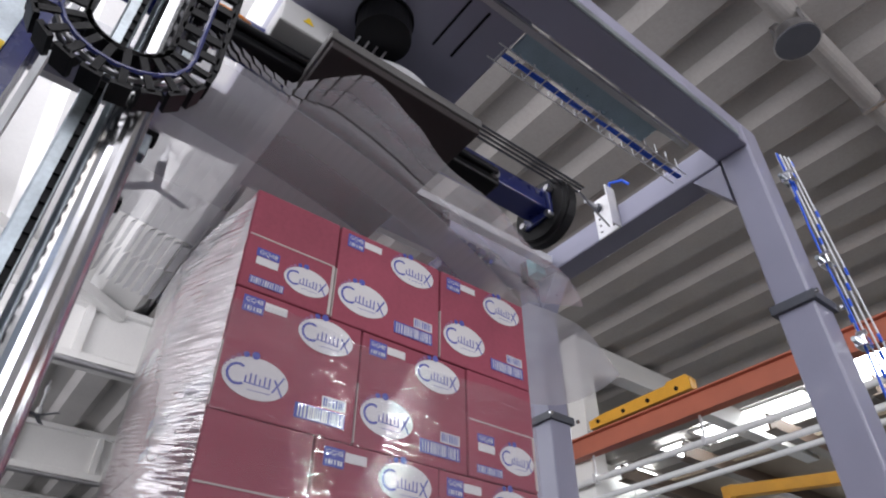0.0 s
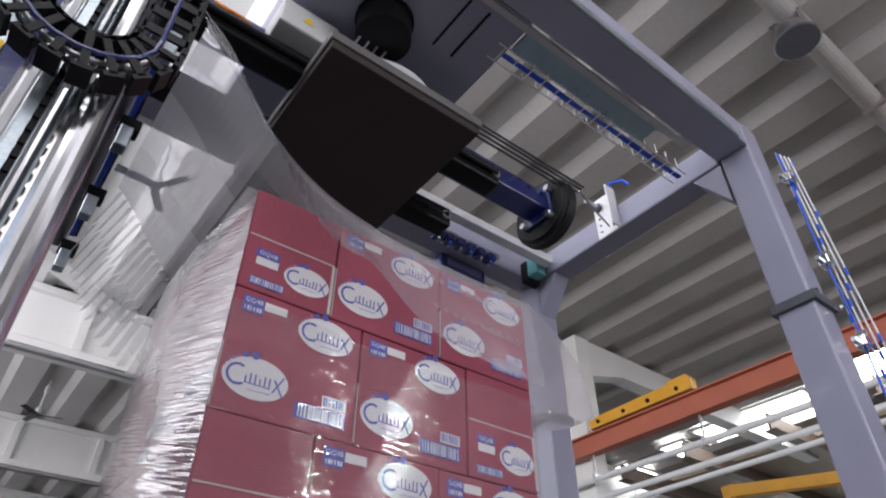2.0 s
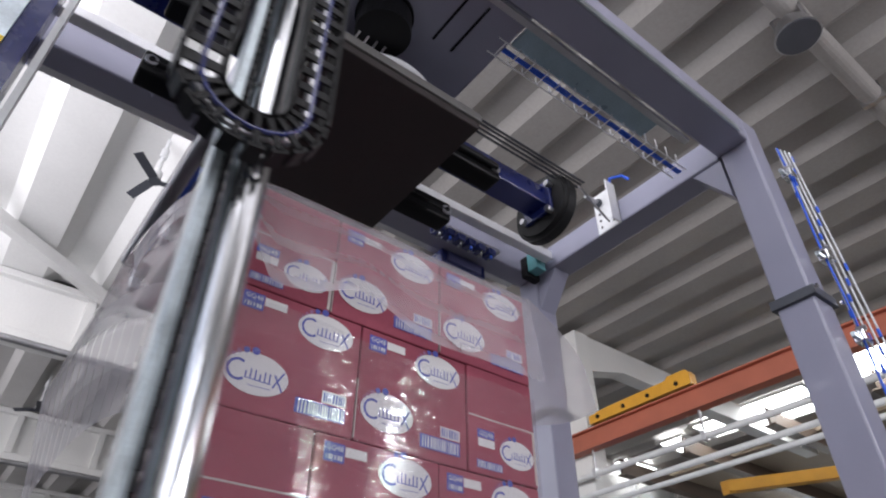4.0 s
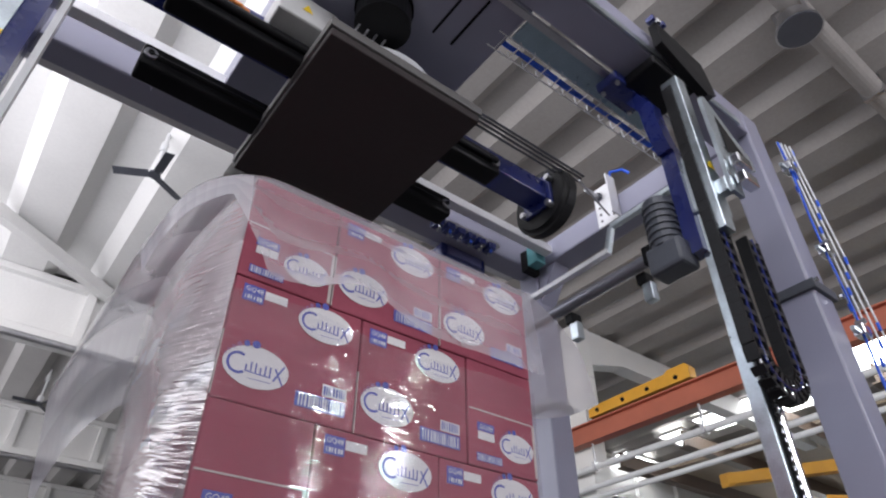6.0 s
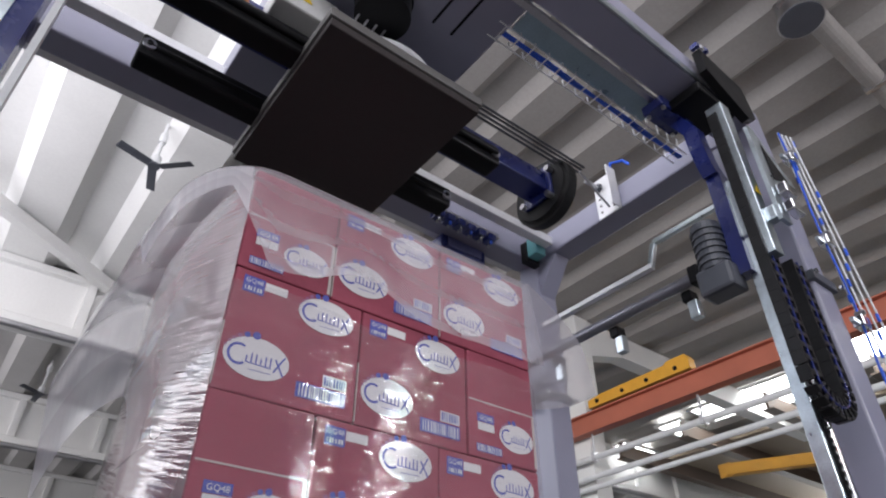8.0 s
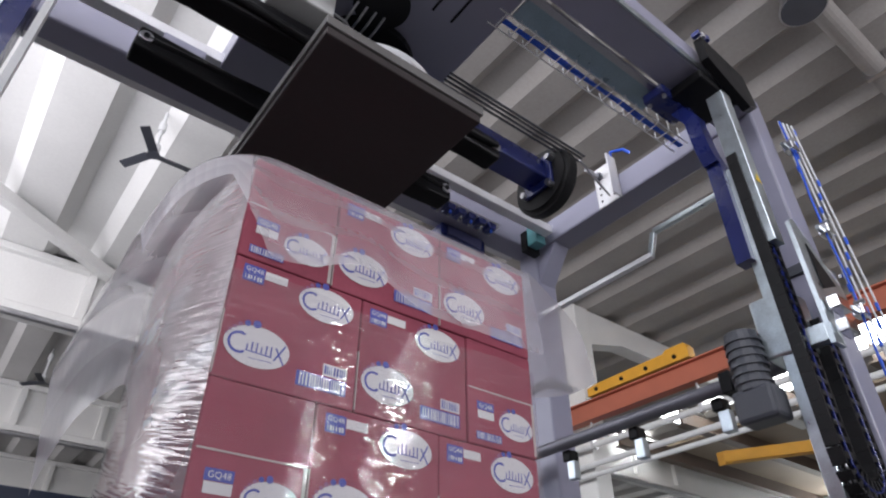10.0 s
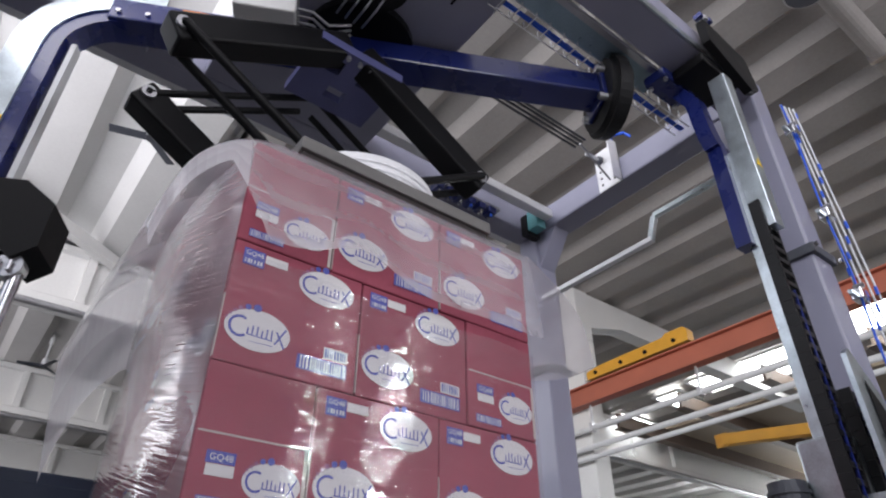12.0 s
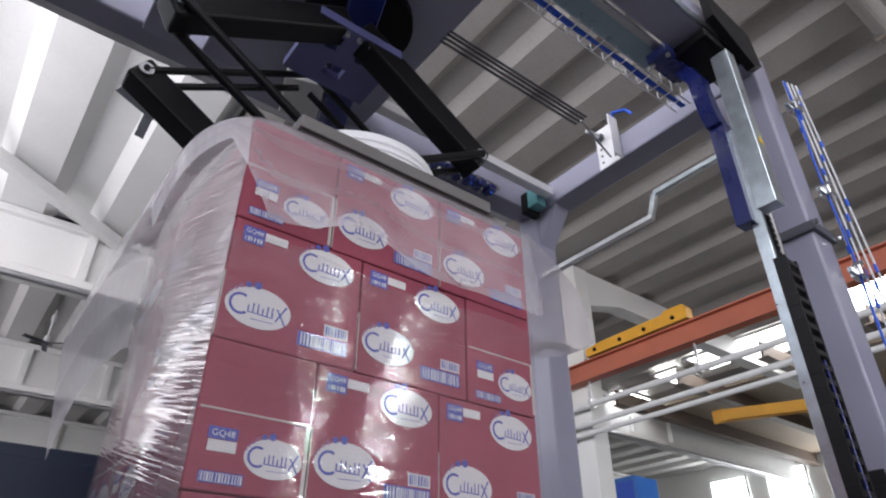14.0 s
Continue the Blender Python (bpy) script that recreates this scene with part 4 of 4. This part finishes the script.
def turning_arm():
    a = tagged(empty("turning_arm", pose(AX, AY, AZ)), "navy blue turning arm with a mast and a black rubber buffer", "wrapping arm")
    part("tube", boxes((-1.25, 1.36, -0.085, 0.085, -0.075, 0.075), bevel=0.01), NAVY, a)
    bm = bmesh.new()
    rod(bm, (1.38, 0, -0.02), (1.50, 0, -0.02), 0.245, 40)
    es = [e for e in bm.edges if len(e.link_faces) == 2 and e.calc_face_angle(0) > 0.8]
    bmesh.ops.bevel(bm, geom=es, offset=0.03, segments=3, affect="EDGES")
    part("buffer", bm, RUBBER, a, "thick black rubber buffer disc")
    part("end_plate", boxes((1.355, 1.38, -0.12, 0.12, -0.13, 0.12), bevel=0.005), NAVY, a)
    for y, z in ((-0.12, 0.07), (0.1, 0.09), (-0.1, -0.13), (0.12, -0.1)):
        part("bolt", rods(((1.33, y, z), (1.40, y, z), 0.022), seg=8), STEEL, a)
    part("bearing", rods(((0, 0, 0.06), (0, 0, 0.14), 0.30), seg=32), BLACK, a, "black slewing bearing")
    # bent end and mast
    pts = [(-1.2, 0, 0)] + [(-RM + 0.3 - 0.3 * math.sin(radians(k * 15)), 0, -0.3 + 0.3 * math.cos(radians(k * 15))) for k in range(7)] + [(-RM, 0, -3.3)]
    part("mast", sweep(bmesh.new(), pts, 0.13, 0.15, (0, 1, 0)), NAVY, a)
    pts2 = [(-1.0, -0.072, 0.06)] + [(-RM + 0.3 - 0.37 * math.sin(radians(k * 15)), -0.072, -0.3 + 0.37 * math.cos(radians(k * 15))) for k in range(7)] + [(-RM - 0.07, -0.072, -1.05)]
    part("cover", sweep(bmesh.new(), pts2, 0.012, 0.14, (0, 1, 0)), ZINC, a, "galvanised sheet cover on the bend")
    part("belt", boxes((-RM + 0.10, -RM + 0.125, -0.03, 0.03, -3.2, -0.25)), WHITE_PIPE, a, "pale toothed belt")
    part("guide", boxes((-RM - 0.09, -RM - 0.075, -0.05, 0.05, -3.3, -1.0)), STEEL, a)
    part("sticker", boxes((-RM - 0.05, -RM, -0.082, -0.0785, -0.86, -0.80)), WARN, a, "yellow warning sticker")
    # enclosure and hoses on the arm
    e = part("junction_box", boxes((-0.62, -0.32, -0.32, -0.10, -0.12, 0.06), bevel=0.01), WHITE_BOX, a, "light grey junction box with a warning sticker")
    bm = bmesh.new()
    plate(bm, [(-0.51, -0.322, -0.05), (-0.455, -0.322, -0.05), (-0.483, -0.322, 0.0)], -0.002, (0, 1, 0))
    part("warning_sign", bm, WARN, e)
    for k in range(4):
        part("cable", tube(bmesh.new(), [(-0.32, -0.28 + 0.04 * k, -0.04), (-0.24, -0.28 + 0.04 * k, -0.05), (-0.16, -0.24 + 0.05 * k, -0.08), (-0.05, -0.2 + 0.03 * k, 0.0)], 0.008), STEEL, a)
    for k in range(3):
        part("loop_cable", tube(bmesh.new(), [(-0.7 - 0.05 * k, -0.1, 0.02), (-0.75 - 0.04 * k, -0.16, -0.05), (-0.82 - 0.03 * k, -0.14, -0.02), (-0.85, -0.08, 0.04)], 0.009), ORANGE, a)
    # film carriage on the mast
    c = part("film_carriage", boxes((-1.46, -1.35, -0.13, 0.10, -1.78, -1.12), bevel=0.015), BLACK, a, "black film carriage with chromed rollers")
    bm = bmesh.new()
    plate(bm, [(-1.345, -0.11, -1.06), (-1.24, -0.11, -1.06), (-1.11, -0.11, -1.16), (-1.11, -0.11, -1.36), (-1.19, -0.11, -1.42), (-1.345, -0.11, -1.30)], 0.2, (0, 1, 0))
    part("cover", bm, BLACK, c)
    part("roller", rods(((-1.28, -0.02, -2.0), (-1.28, -0.02, -1.36), 0.05), seg=24), CHROME, c, "chromed roller")
    part("roller", rods(((-1.17, -0.05, -2.0), (-1.17, -0.05, -1.43), 0.026), seg=24), CHROME, c, "chromed roller")
    part("roller", rods(((-1.38, 0.06, -2.0), (-1.38, 0.06, -1.78), 0.03), seg=20), CHROME, c, "chromed roller")
    part("end_plate", boxes((-1.44, -1.12, -0.11, 0.12, -2.04, -2.0), bevel=0.01), BLACK, c)
    part("gear", rods(((-1.19, -0.09, -1.44), (-1.19, -0.03, -1.44), 0.05), seg=16), STEEL, c)
    for k in range(4):
        part("fitting", rods(((-1.30 + 0.04 * k, -0.1, -1.43), (-1.30 + 0.04 * k, -0.1, -1.47), 0.009), seg=8), STEEL, c)
    part("travel_motor", rods(((-1.42, 0, 0.10), (-1.42, 0, 0.27), 0.09), seg=20), BLACK, a, "black motor on the bend")
    part("gear_case", boxes((-1.30, -1.08, -0.09, 0.09, 0.09, 0.22), bevel=0.03), MOTOR, a)
    for k in range(3):
        part("bolt", rods(((-1.2 + 0.14 * k, -0.09, -0.03), (-1.2 + 0.14 * k, -0.1, -0.03), 0.014), seg=6), STEEL, a)
    return a, c


# ---------------------------------------------------------------- sheet gantry on the near beam
GY = 1.12


def chain_links(bm, pts, w, h):
    for a, b in zip(pts, pts[1:]):
        a, b = Vector(a), Vector(b)
        d = b - a
        m = Matrix.Translation(a) @ d.to_track_quat("X", "Y").to_matrix().to_4x4()
        L = d.length * 0.98
        for s in (-1, 1):
            box(bm, 0, L, s * w / 2 - 0.006, s * w / 2 + 0.006, -h / 2, h / 2, 0, m)
        box(bm, L * 0.3, L * 0.7, -w / 2, w / 2, h / 2 - 0.006, h / 2, 0, m)
        box(bm, L * 0.3, L * 0.7, -w / 2, w / 2, -h / 2, -h / 2 + 0.006, 0, m)
    return bm


def gantry():
    g = tagged(empty("sheet_gantry", pose(2.85, GY, 0)), "travelling mast with clamp bars that pulls the cover sheet", "sheet gantry")
    # tube that leaves the beam, bends and runs down
    pts = [(-0.30, 0.12, ZB - 0.06), (-0.18, 0.10, ZB - 0.10)] + [(-0.08 - 0.10 * math.cos(radians(k * 18)), 0.04, ZB - 0.12 - 0.42 * math.sin(radians(k * 18))) for k in range(1, 6)] + [(-0.08, 0.04, 2.76)]
    bm = bmesh.new()
    plate(bm, [(-0.19, -0.170, 3.10), (-0.14, -0.170, 3.10), (-0.165, -0.170, 3.15)], -0.002, (0, 1, 0))
    part("warning_sign", bm, WARN, g, "yellow warning sticker")
    part("bent_tube", sweep(bmesh.new(), pts, 0.08, 0.08, (0, 1, 0)), NAVY, g, "navy blue bent steel tube")
    part("cover", boxes((-0.208, -0.128, -0.168, -0.072, 2.74, 3.75), bevel=0.004), ZINC, g, "galvanised sheet metal mast cover")
    bm = bmesh.new()
    plate(bm, [(-0.28, -0.19, ZB + 0.2), (0.12, -0.19, ZB + 0.14), (0.16, -0.19, ZB - 0.1), (0.06, -0.19, ZB - 0.16), (-0.28, -0.19, ZB + 0.02)], 0.05, (0, 1, 0))
    part("trolley", bm, BLACK, g, "black trolley plate")
    part("carrier", boxes((-0.38, -0.10, 0.06, 0.20, ZB - 0.10, ZB - 0.032), bevel=0.01), NAVY, g)
    part("wheel_block", boxes((-0.3, 0.05, -0.13, 0.12, ZB - 0.1, ZB - 0.035), bevel=0.01), BLACK, g)
    for x, y in ((-0.35, 0.08), (-0.35, 0.18), (-0.13, 0.18), (-0.15, 0.08)):
        part("bolt", rods(((x, y, ZB - 0.115), (x, y, ZB - 0.10), 0.014), seg=6), STEEL, g)
    for k in range(3):
        part("fitting", boxes((-0.31 + k * 0.05, -0.28 + k * 0.05, -0.2, -0.15, ZB + 0.2 + 0.015 * k, ZB + 0.235 + 0.015 * k), bevel=0.004), (NAVY, STEEL, NAVY)[k], g)
    part("pole", rods(((0.02, 0, 0.15), (0.02, 0, 3.35), 0.046), seg=28), CHROME, g, "polished round steel mast tube")
    part("back_profile", boxes((-0.075, -0.035, -0.035, 0.03, 0.15, 3.35), bevel=0.005), ZINC, g, "galvanised mast profile")
    part("rack", boxes((-0.05, -0.038, -0.047, -0.036, 0.15, 3.35)), BLACK, g, "black toothed rack")
    for k in range(60):
        part("tooth", boxes((-0.05, -0.038, -0.053, -0.047, 1.3 + 0.034 * k, 1.317 + 0.034 * k)), BLACK, g)
    # loop that follows the carriage
    lp = [(-0.17, -0.12, 1.5 - 0.06 * k) for k in range(26)]
    lp += [(-0.04 - 0.13 * math.cos(radians(a)), -0.12, -0.03 - 0.12 * math.sin(radians(a))) for a in range(18, 180, 18)]
    lp += [(0.09, -0.12, -0.03 + 0.06 * k) for k in range(12)]
    lp = [(x, -0.105, z) for x, y, z in lp]
    loop = part("chain_loop", chain_links(bmesh.new(), lp, 0.095, 0.055), RUBBER, g, "hanging loop of black cable carrier chain")
    for off, mat in ((-0.024, NAVY), (0.0, STEEL), (0.024, MOTOR)):
        part("cable", tube(bmesh.new(), [(x, y + off, z) for x, y, z in lp[8:]], 0.006, 6), mat, loop)
    # carriage
    c = part("carriage", boxes((-0.09, 0.09, -0.09, 0.10, -0.16, 0.14), bevel=0.012), ZINC, g, "bright steel carriage with clamp bars")
    bm = bmesh.new()
    plate(bm, [(-0.17, -0.235, 0.40), (-0.13, -0.235, 0.43), (0.16, -0.235, 0.14), (0.16, -0.235, 0.08), (-0.08, -0.235, -0.02), (-0.08, -0.235, -0.22), (-0.17, -0.235, -0.22)], 0.02, (0, 1, 0))
    part("side_plate", bm, ZINC, c)
    part("arm_plate", boxes((-0.17, -0.12, -0.215, -0.09, -0.2, -0.12), bevel=0.004), ZINC, c)
    bm = bmesh.new()
    plate(bm, [(-0.09, -0.24, 0.30), (0.07, -0.24, 0.13), (-0.09, -0.24, 0.06)], 0.003, (0, 1, 0))
    part("opening", bm, BLACK, c, "dark opening in the side plate")
    part("motor", rods(((-0.13, 0.16, -0.30), (-0.13, 0.16, -0.02), 0.075), seg=20), MOTOR, c, "dark grey geared motor")
    for k in range(6):
        part("fin", rods(((-0.13, 0.16, -0.27 + 0.04 * k), (-0.13, 0.16, -0.255 + 0.04 * k), 0.084), seg=20), MOTOR, c)
    part("gearbox", boxes((-0.2, -0.06, 0.06, 0.25, -0.44, -0.29), bevel=0.02), MOTOR, c)
    part("lower_bar", rods(((0.07, 0.10, -0.135), (0.07, 2.04, -0.135), 0.036), seg=20), DARK_BAR, c, "grey steel clamp tube")
    part("tube_clamp", boxes((0.02, 0.12, 0.34, 0.40, -0.19, -0.08), bevel=0.006), BLACK, c)
    # cranked bar fixed to the mast
    part("upper_bar", boxes((0.075, 0.115, 0.64, 1.56, 3.20, 3.235), bevel=0.004), BRIGHT_PLATE, g, "bright cranked steel bar")
    bm = bmesh.new()
    beam(bm, (0.095, 0.655, 3.21), (0.095, 0.60, 3.365), 0.035, 0.035)
    part("crank_arm", bm, ZINC, g)
    part("top_bar", boxes((0.078, 0.112, 0.05, 0.60, 3.35, 3.385), bevel=0.004), ZINC, g)
    part("bar_bracket", boxes((-0.06, 0.12, 0.02, 0.10, 3.30, 3.42), bevel=0.006), BRIGHT_PLATE, g)
    for y in (0.48, 1.0, 1.5, 1.98):
        part("clamp_jaw", boxes((0.09, 0.17, y - 0.03, y + 0.03, -0.23, -0.165), bevel=0.006), BLACK, c)
        part("valve", boxes((0.10, 0.15, y - 0.05, y + 0.01, -0.34, -0.232), bevel=0.006), ZINC, c)
    for k in range(3):
        part("air_line", tube(bmesh.new(), [(0.115 + 0.012 * k, 0.5 + 0.15 * j, -0.10 + 0.006 * math.sin(j * 1.7 + k)) for j in range(11)], 0.007), BLUE_CABLE if k < 2 else NAVY, c)
    part("valve_block", boxes((0.02, 0.18, -0.21, -0.15, 0.16, 0.26), bevel=0.006), GREEN_MIX, c)
    for k in range(5):
        part("connector", rods(((0.03 + 0.035 * k, -0.22, 0.18 + 0.02 * (k % 2)), (0.03 + 0.035 * k, -0.2, 0.28), 0.010), seg=8), (ORANGE, TEAL, WARN, BLUE_CABLE, STEEL)[k], c)
    for z in (-0.11, 0.0):
        part("clamp_block", boxes((-0.13, -0.02, -0.29, -0.24, z - 0.06, z + 0.0), bevel=0.006), CHROME, c)
    return g, c, loop


def far_beam_things():
    v = tagged(empty("valve_bank", pose(2.05, 2.80, ZB)), "bank of blue pneumatic valves on a rail under the beam", "valve bank")
    part("rail", boxes((0, 0.62, -0.03, 0.03, -0.03, 0.0), bevel=0.004), STEEL, v)
    for k in range(6):
        x = 0.06 + 0.095 * k
        b = part("valve", boxes((x - 0.034, x + 0.034, -0.045, 0.045, -0.085, -0.031), bevel=0.006), NAVY, v)
        part("fitting", rods(((x, -0.02, -0.085), (x, -0.02, -0.11), 0.011), seg=8), (CHROME, BLUE_CABLE)[k % 2], b)
        part("fitting", rods(((x + 0.015, 0.025, -0.085), (x + 0.015, 0.025, -0.105), 0.009), seg=8), STEEL, b)
    d = tagged(empty("drive_box", pose(2.30, 3.02, ZB)), "navy blue drive housing bolted under the far beam", "drive unit")
    part("housing", boxes((0, 0.42, -0.02, 0.16, -0.12, -0.002), bevel=0.012), NAVY, d)
    part("cover", boxes((0.05, 0.37, -0.035, -0.021, -0.10, -0.02), bevel=0.004), LIGHT_NAVY, d)
    for x in (0.08, 0.21, 0.34):
        part("bolt", rods(((x, 0.05, -0.12), (x, 0.05, -0.134), 0.012), seg=6), STEEL, d)


def side_things():
    c = tagged(empty("control_cabinet", pose(-2.6, 3.7, 0)), "dark blue sheet metal machine cabinet on the floor", "cabinet")
    part("body", boxes((0, 3.5, 0, 0.6, 0.08, 1.84), bevel=0.012), NAVY_DARK, c)
    part("plinth", boxes((0.03, 3.47, 0.03, 0.57, 0, 0.08)), BLACK, c)
    for k in range(4):
        part("door", boxes((0.03 + k * 0.865, 0.87 + k * 0.865, -0.016, -0.001, 0.14, 1.78), bevel=0.004), NAVY_DARK, c)
    b = tagged(empty("slip_ring", pose(0.905, 1.66, ZB)), "black round slip ring under the machine's middle box", "slip ring")
    part("drum", rods(((0, 0, -0.16), (0, 0, 0.0), 0.14), seg=32), BLACK, b)
    part("flange", rods(((0, 0, -0.02), (0, 0, 0.004), 0.15), seg=32), BLACK, b)
    for k in range(4):
        part("wire", tube(bmesh.new(), [(-0.1 + 0.05 * k, 0.05, -0.16), (-0.1 + 0.05 * k, 0.14, -0.17), (-0.08 + 0.05 * k, 0.30, -0.10)], 0.006), STEEL, b)


# ---------------------------------------------------------------- build
ORANGE = material("orange_cable", (0.75, 0.25, 0.04), 0.45, vary=0.1)
LIGHT_NAVY = material("violet_blue_paint", (0.085, 0.09, 0.21), 0.4, vary=0.1)
DARK_BAR = material("dark_grey_aluminium", (0.2, 0.2, 0.23), 0.4, 0.6, vary=0.15)
GREEN_MIX = material("green_circuit", (0.16, 0.22, 0.1), 0.5, vary=0.5, scale=40)

hall()
crane_bay()
lamp_and_pipe()
FAN = fan(0.765, 7.26, 7.0, 0.52, 20)
FAN_FAR = fan(1.1, 16.0, 6.9, 0.52, 70)
machine_frame()
frame_fittings()
load()
wrap_film()
SHEET = cover_sheet()
PRESS = press_plate()
LINKS = linkage()
ARM = turning_arm()
GANTRY = gantry()
side_things()
far_beam_things()


# ---------------------------------------------------------------- movement
def plate_height(t):
    rows = ((0, 3.44), (8.2, 3.45), (9.2, 3.43), (10.0, 3.30), (10.5, 3.12), (11.0, 2.89), (11.5, 2.62), (11.8, 2.515), (12.1, 2.493), (14.0, 2.487))
    for (a, p), (b, q) in zip(rows, rows[1:]):
        if t <= b:
            return p + (q - p) * (t - a) / (b - a)
    return rows[-1][1]


def motions():
    # press plate and linkage
    times = (0, 8.2, 8.8, 9.2, 9.6, 10.0, 10.25, 10.5, 10.75, 11.0, 11.25, 11.5, 11.8, 12.1, 14.0)
    walk(PRESS, [(t, pose(0, 0, plate_height(t))) for t in times])
    for s, (up, lo, fu, fl) in LINKS[1].items():
        rows = {o: [] for o in (up, lo, fu, fl)}
        for t in times:
            half = max(0.004, (HUBZ - plate_height(t) - 0.2) / 2)
            a = math.degrees(math.asin(min(0.95, half / LINK)))
            rows[up].append((t, pose(PIVOT[s], 0, 0, 0, s * a, 0)))
            rows[fu].append((t, pose(PIVOT[s], 0, 0, 0, s * a, 0)))
            for o in (lo, fl):
                rows[o].append((t, pose(PIVOT[s], 0, -2 * half, 0, -s * a, 0)))
        for o in rows:
            walk(o, rows[o])
    # turning arm
    turn = ((0, 0), (9.9, 0), (10.3, -1.2), (10.5, -3.0), (11.0, -9.7), (11.5, -17.2), (12.0, -26.7), (12.5, -39.5), (12.75, -50), (13.0, -63), (13.2, -74), (13.4, -86), (13.6, -95), (13.8, -102), (14.0, -108))
    walk(ARM[0], [(t, pose(AX, AY, AZ, 0, 0, a)) for t, a in turn])
    walk(ARM[1], [(t, pose(0, 0, z)) for t, z in ((0, -1.2), (10, -1.2), (11.2, -0.7), (11.9, -0.15), (12.3, 0.0), (13.0, 0.02), (14, 0.1))])
    # gantry: along the beam, then its carriage down the mast
    g, c, loop = GANTRY
    along = ((0, 0.0), (0.6, -0.04), (1.2, -0.07), (3.2, -0.07), (3.7, 0.05), (4.3, 0.6), (4.9, 1.35), (5.3, 1.80), (5.5, 1.99), (5.7, 2.20), (6.1, 2.54), (6.5, 2.74), (7.0, 2.80), (7.5, 2.84), (8.2, 2.86), (14, 2.86))
    walk(g, [(t, pose(x, GY, 0)) for t, x in along])
    down = ((0, 3.15), (8.2, 3.12), (8.8, 3.02), (9.4, 2.72), (10.0, 2.42), (10.5, 2.28), (11.0, 2.05), (11.5, 1.85), (12.0, 1.68), (12.5, 1.58), (13.0, 1.45), (13.5, 1.2), (14, 0.9))
    walk(c, [(t, pose(0, 0, z)) for t, z in down])
    walk(loop, [(t, pose(0, 0, 2.2 + (z - 3.15) * 0.55)) for t, z in down])
    # fans
    for f, rate in ((FAN, 22), (FAN_FAR, 18)):
        walk(f, [(t, pose(0, 0, 0, 0, 0, rate * t)) for t in (0, 2, 4, 6, 8, 10, 12, 14)])
    # cover sheet: each patch follows the sheet's surface
    sheet, patches, end = SHEET
    curves = {t: sheet_curve(t) for t in SHEET_KEYS}
    for ob, i, v0, v1 in patches:
        at = [((i + p / 2) / SHEET_CELLS, v0 + (v1 - v0) * q / 5) for p in range(3) for q in range(6)]
        ref = [sheet_point(curves[DRAPED], u, v) for u, v in at]
        rows = [(t, patch_place(ref, [sheet_point(curves[t], u, v) for u, v in at])) for t in sorted(curves)]
        walk(ob, [(t, m) for t, m in rows])
    walk(end, [(0, pose(0, 0, 0, 0, -34, 0)), (0.3, pose(0, 0, 0, 0, -20, 0)), (0.7, pose(0, 0, 0, 0, -8, 0)), (1.0, pose(0, 0, 0, 0, -12, 0)), (1.5, pose(0, 0, 0, 0, 3, 0)), (2.0, pose(0, 0, 0, 0, 3, 0)), (3, pose(0, 0, 0, 0, 0, 0)), (14, pose(0, 0, 0, 0, 0, 0))])


motions()
